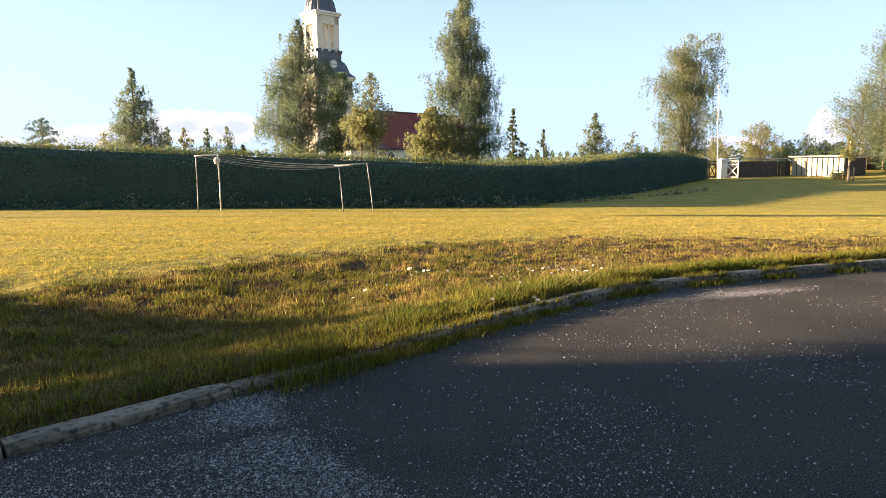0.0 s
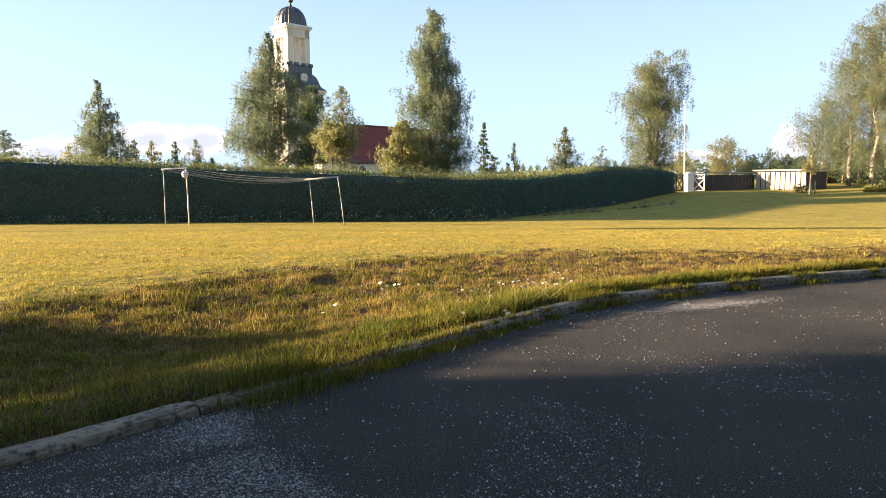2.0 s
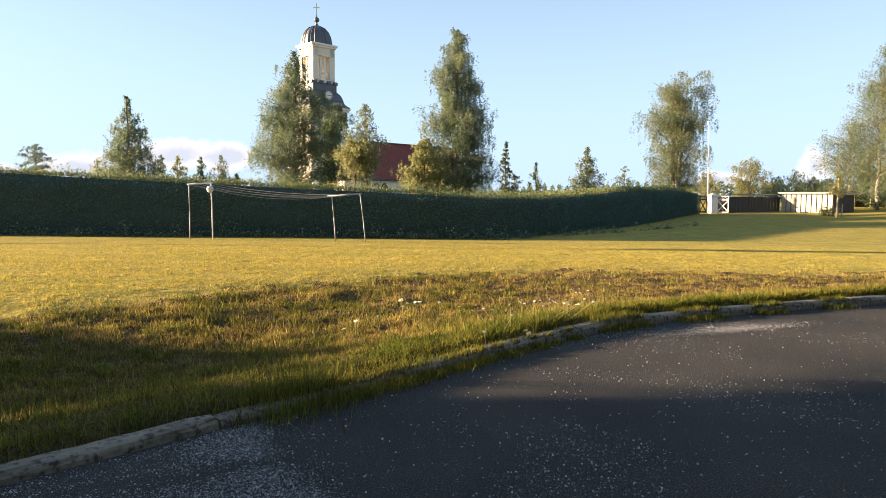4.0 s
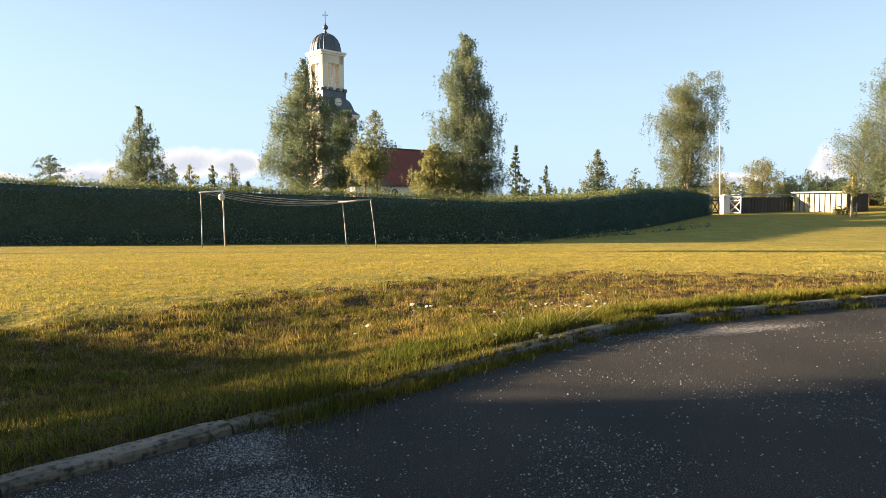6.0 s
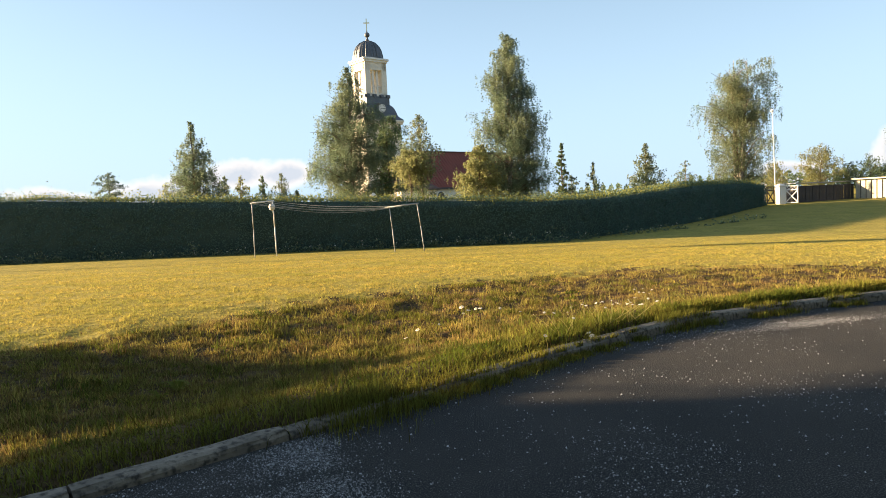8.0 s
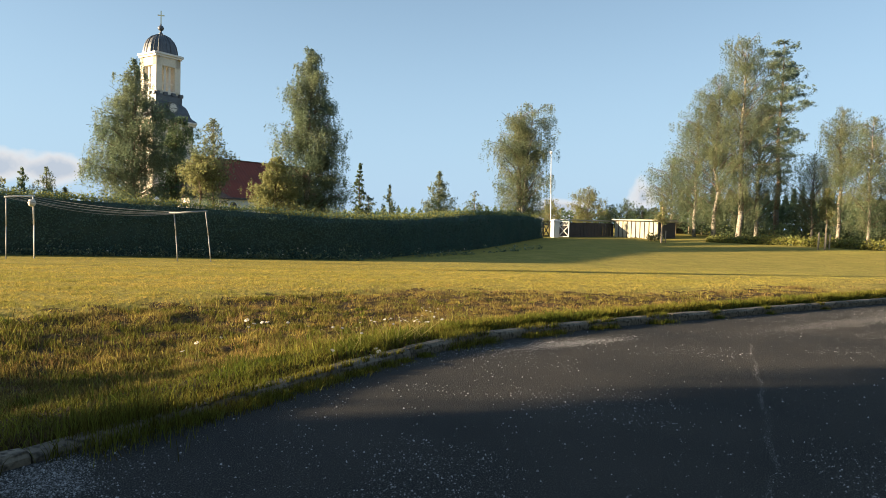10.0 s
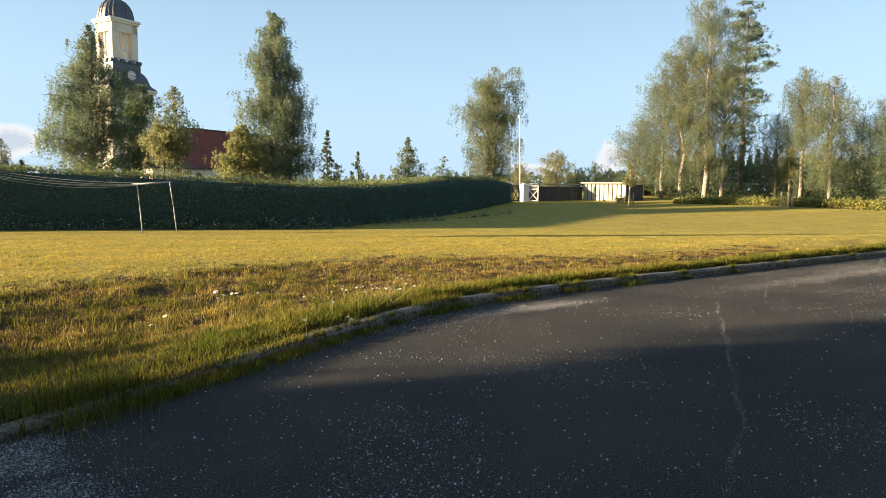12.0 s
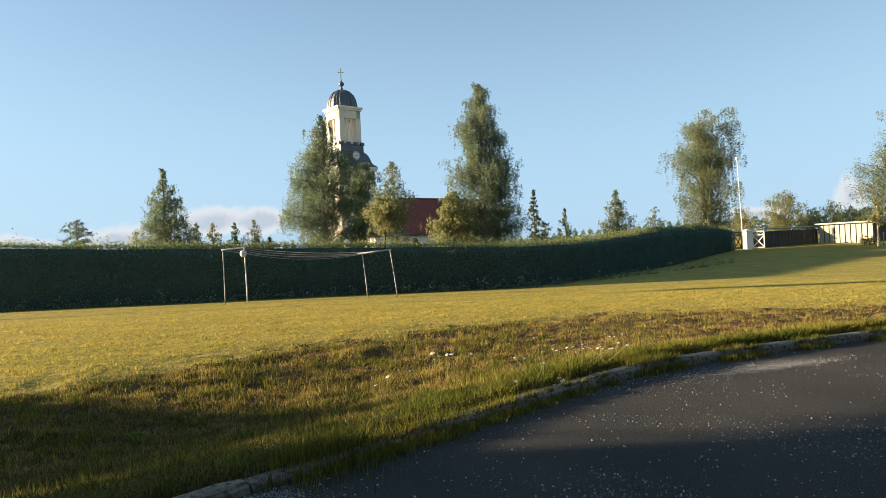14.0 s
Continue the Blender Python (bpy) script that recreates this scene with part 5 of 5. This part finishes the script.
rf = np.random.default_rng(77)
fx = np.concatenate([rf.uniform(-24, 3, 230), rf.uniform(3, 16, 60)])
fy = np.where(fx < 3, 29.9, 29.9 + (fx - 3) * 0.9) + rf.normal(size=len(fx)) * 0.1
fz = height(fx, fy) + np.abs(rf.normal(size=len(fx))) * 0.22 + 0.08
fv, ff = leaf_quads(np.stack([fx, fy, fz], 1), 0.07, rf)
tagged(soup("hedge_flowers", fv, ff, M_PETAL), "small pale flowers along the hedge's foot", "flowers", kind="stuff")
fv, ff = leaf_quads(np.stack([np.repeat(fx, 12) + rf.normal(size=len(fx) * 12) * 0.15, np.repeat(fy, 12) + rf.normal(size=len(fx) * 12) * 0.08, height(np.repeat(fx, 12), np.repeat(fy, 12)) + rf.uniform(0, 1, len(fx) * 12) * (np.repeat(fz - height(fx, fy), 12))], 1), 0.12, rf)
tagged(soup("hedge_weeds", fv, ff, M_BIRCH), "low weeds along the hedge's foot", "weeds", kind="stuff")


def weed(x, y, r, seed, label):
    """A leafy weed: a rosette of long leaves round short stems."""
    rng = np.random.default_rng(seed)
    root = empty("weed", (x, y, ground_at(x, y)), label, "weed", "leafy weeds in the ditch")
    for k in range(11):
        a, up = rng.uniform(0, 2 * math.pi), rng.uniform(0.3, 1.2)
        ln, w = r * rng.uniform(0.6, 1.2), r * 0.22
        d = Vector((math.cos(a), math.sin(a), 0))
        s = Vector((-d.y, d.x, 0)) * w
        mid, tip = d * ln * 0.5 + Vector((0, 0, ln * 0.6 * up)), d * ln + Vector((0, 0, ln * 0.55 * up))
        z = Vector((0, 0, 0.008))
        mesh_ob("leaf", [-s * 0.2 - z, s * 0.2 - z, mid + s * 0.6, tip, mid - s * 0.6, mid - z], [(0, 1, 2, 5), (0, 5, 4), (5, 2, 3), (5, 3, 4)], M_VERGE, root)


for i, (az, d, r) in enumerate(((-26.2, 8.0, 0.2), (-27.5, 7.8, 0.13), (-31.5, 8.6, 0.16), (-22.0, 7.2, 0.12), (-18.0, 7.6, 0.12), (-12.0, 8.2, 0.1), (-6.0, 9.2, 0.12), (7.5, 9.3, 0.13), (-29.0, 6.6, 0.12))):
    weed(*polar(az, d), r, 500 + i, "bright green leafy weed in the ditch")


# ---- loose gravel on the road ----
def stones(name, label, x, y, size, mat, rng):
    n = len(x)
    a = rng.uniform(0, 2 * math.pi, n)
    ang = a[:, None] + np.array((0, 1.6, 3.1, 4.7))[None] + rng.normal(size=(n, 4)) * 0.2
    r = size[:, None] * rng.uniform(0.7, 1.3, (n, 4)) * 0.5
    ring = np.stack([x[:, None] + np.cos(ang) * r, y[:, None] + np.sin(ang) * r, np.full((n, 4), 0.0005)], 2)
    top = np.stack([x + rng.normal(size=n) * size * 0.1, y + rng.normal(size=n) * size * 0.1, size * rng.uniform(0.35, 0.75, n)], 1)
    v = np.concatenate([ring, top[:, None]], 1).reshape(-1, 3)
    k = np.arange(n)[:, None] * 5
    f = np.concatenate([k + np.array(q) for q in ((0, 1, 4), (1, 2, 4), (2, 3, 4), (3, 0, 4))], 0)
    return tagged(soup(name, v, f, mat), label, "gravel", kind="stuff")


def build_gravel():
    rng = np.random.default_rng(51)
    # the drift at the kerb, ending along a clear edge
    n = 230000
    x, y = rng.uniform(-4.6, 0.9, n), rng.uniform(1.2, 4.9, n)
    k = kerb_offset(x, y)
    edge = (x + 0.98) * 0.79 + (y - 4.4) * 0.61 + 0.09 * wave(x, y, 0.25)     # distance past the drift's edge
    dens = np.clip(-edge * 4, 0, 1) * (0.35 + 0.5 * np.exp(-((edge + 0.35) / 0.28) ** 2) + 0.25 * wave(x, y, 0.4)) * np.clip((-k) / 0.1, 0.15, 1)
    lane = np.abs((x + 1.16) * 0.44 - (y - 3.99) * 0.9 + 0.05 * wave(x, y, 0.3))      # bare strip between two tongues of gravel
    dens = dens * (0.12 + 0.88 * step(0.02, 0.14, lane + np.maximum(0, -1.9 - x)))
    dens = dens * step(1.3, 2.9, y + 0.25 * wave(x, y, 0.5)) * step(-4.6, -3.2, x)
    ok = (k < -0.01) & (rng.random(n) < dens)
    stones("gravel_drift", "drift of loose pale grey gravel on the asphalt at the kerb", x[ok], y[ok], rng.lognormal(math.log(0.0075), 0.35, ok.sum()), M_STONE, rng)
    # scattered stones
    x, y, d = sector(rng, 72000, -40, 56, 2.2, 22, 1.02)
    k = kerb_offset(x, y)
    streak = 0.2 + 0.8 * step(0.1, 0.7, wave(x + 0.7 * y, y - 0.4 * x, 0.9) + 0.3 * wave(x, y, 0.3))
    ok = (k < -0.02) & (rng.random(len(x)) < streak)
    x, y, d = x[ok], y[ok], d[ok]
    stones("scattered_gravel", "small pale stones scattered on the asphalt", x, y, np.minimum(rng.lognormal(math.log(0.0066), 0.5, len(x)), 0.016) * (1 + 0.04 * d), M_STONE, rng)
    # pale grit in the sunlit strip near the kerb
    c = [(3.2, 8.25, 0.8, 0.16), (3.9, 8.4, 0.5, 0.1), (9.5, 9.9, 1.6, 0.16), (12.0, 10.8, 1.4, 0.2), (7.5, 11.0, 1.4, 0.06), (5.2, 9.95, 0.9, 0.05), (8.6, 11.3, 1.6, 0.05), (11.5, 12.25, 1.8, 0.07), (14.5, 13.2, 2.0, 0.08), (13.0, 11.6, 2.2, 0.25)]
    xs, ys = [], []
    for cx, cy, ru, rv in c:
        n = 1900
        u, w = rng.normal(size=n) * ru, rng.normal(size=n) * rv
        xs.append(cx + u * 0.94 - w * 0.34)
        ys.append(cy + u * 0.34 + w * 0.94)
    # broad pale scatter: grit streaks that also paint the asphalt lighter in the sun
    u, w = rng.uniform(0, 15, 14000), rng.uniform(0.1, 3.6, 14000)
    some = rng.random(14000) < 0.25 + 0.75 * step(0.0, 0.6, wave(u * 0.5, w * 2.2, 0.7))
    xs.append((5.5 + u * 0.93 + w * 0.36)[some])
    ys.append((10.3 + u * 0.36 - w * 0.93)[some])
    x, y = np.concatenate(xs), np.concatenate(ys)
    ok = kerb_offset(x, y) < -0.03
    stones("grit_and_sunlight", "patches of pale sandy grit, spread wider to lighten the sunlit asphalt", x[ok], y[ok], rng.lognormal(math.log(0.009), 0.35, ok.sum()), M_STONE, rng)
    # a pale healed crack that runs across the road
    line = np.array([(6.3, 8.2), (5.67, 7.31), (4.9, 6.2), (4.14, 5.15), (3.6, 4.4), (3.21, 3.86), (2.8, 3.4), (2.51, 3.1), (2.1, 2.7)])
    s = np.concatenate([[0], np.cumsum(np.hypot(*np.diff(line, axis=0).T))])
    u = rng.uniform(0, s[-1], 2000)
    x, y = np.interp(u, s, line[:, 0]), np.interp(u, s, line[:, 1])
    jag = 0.012 * np.sin(u * 5) + 0.006 * np.sin(u * 13)
    x, y = x + jag + rng.normal(size=len(u)) * 0.014, y - jag + rng.normal(size=len(u)) * 0.014
    ok = rng.random(len(u)) < 0.35 + 0.65 * np.abs(np.sin(u * 2.3))
    stones("crack_grit", "line of fine pale grit along a crack in the road", x[ok], y[ok], rng.lognormal(math.log(0.005), 0.3, ok.sum()), M_STONE, rng)


build_gravel()
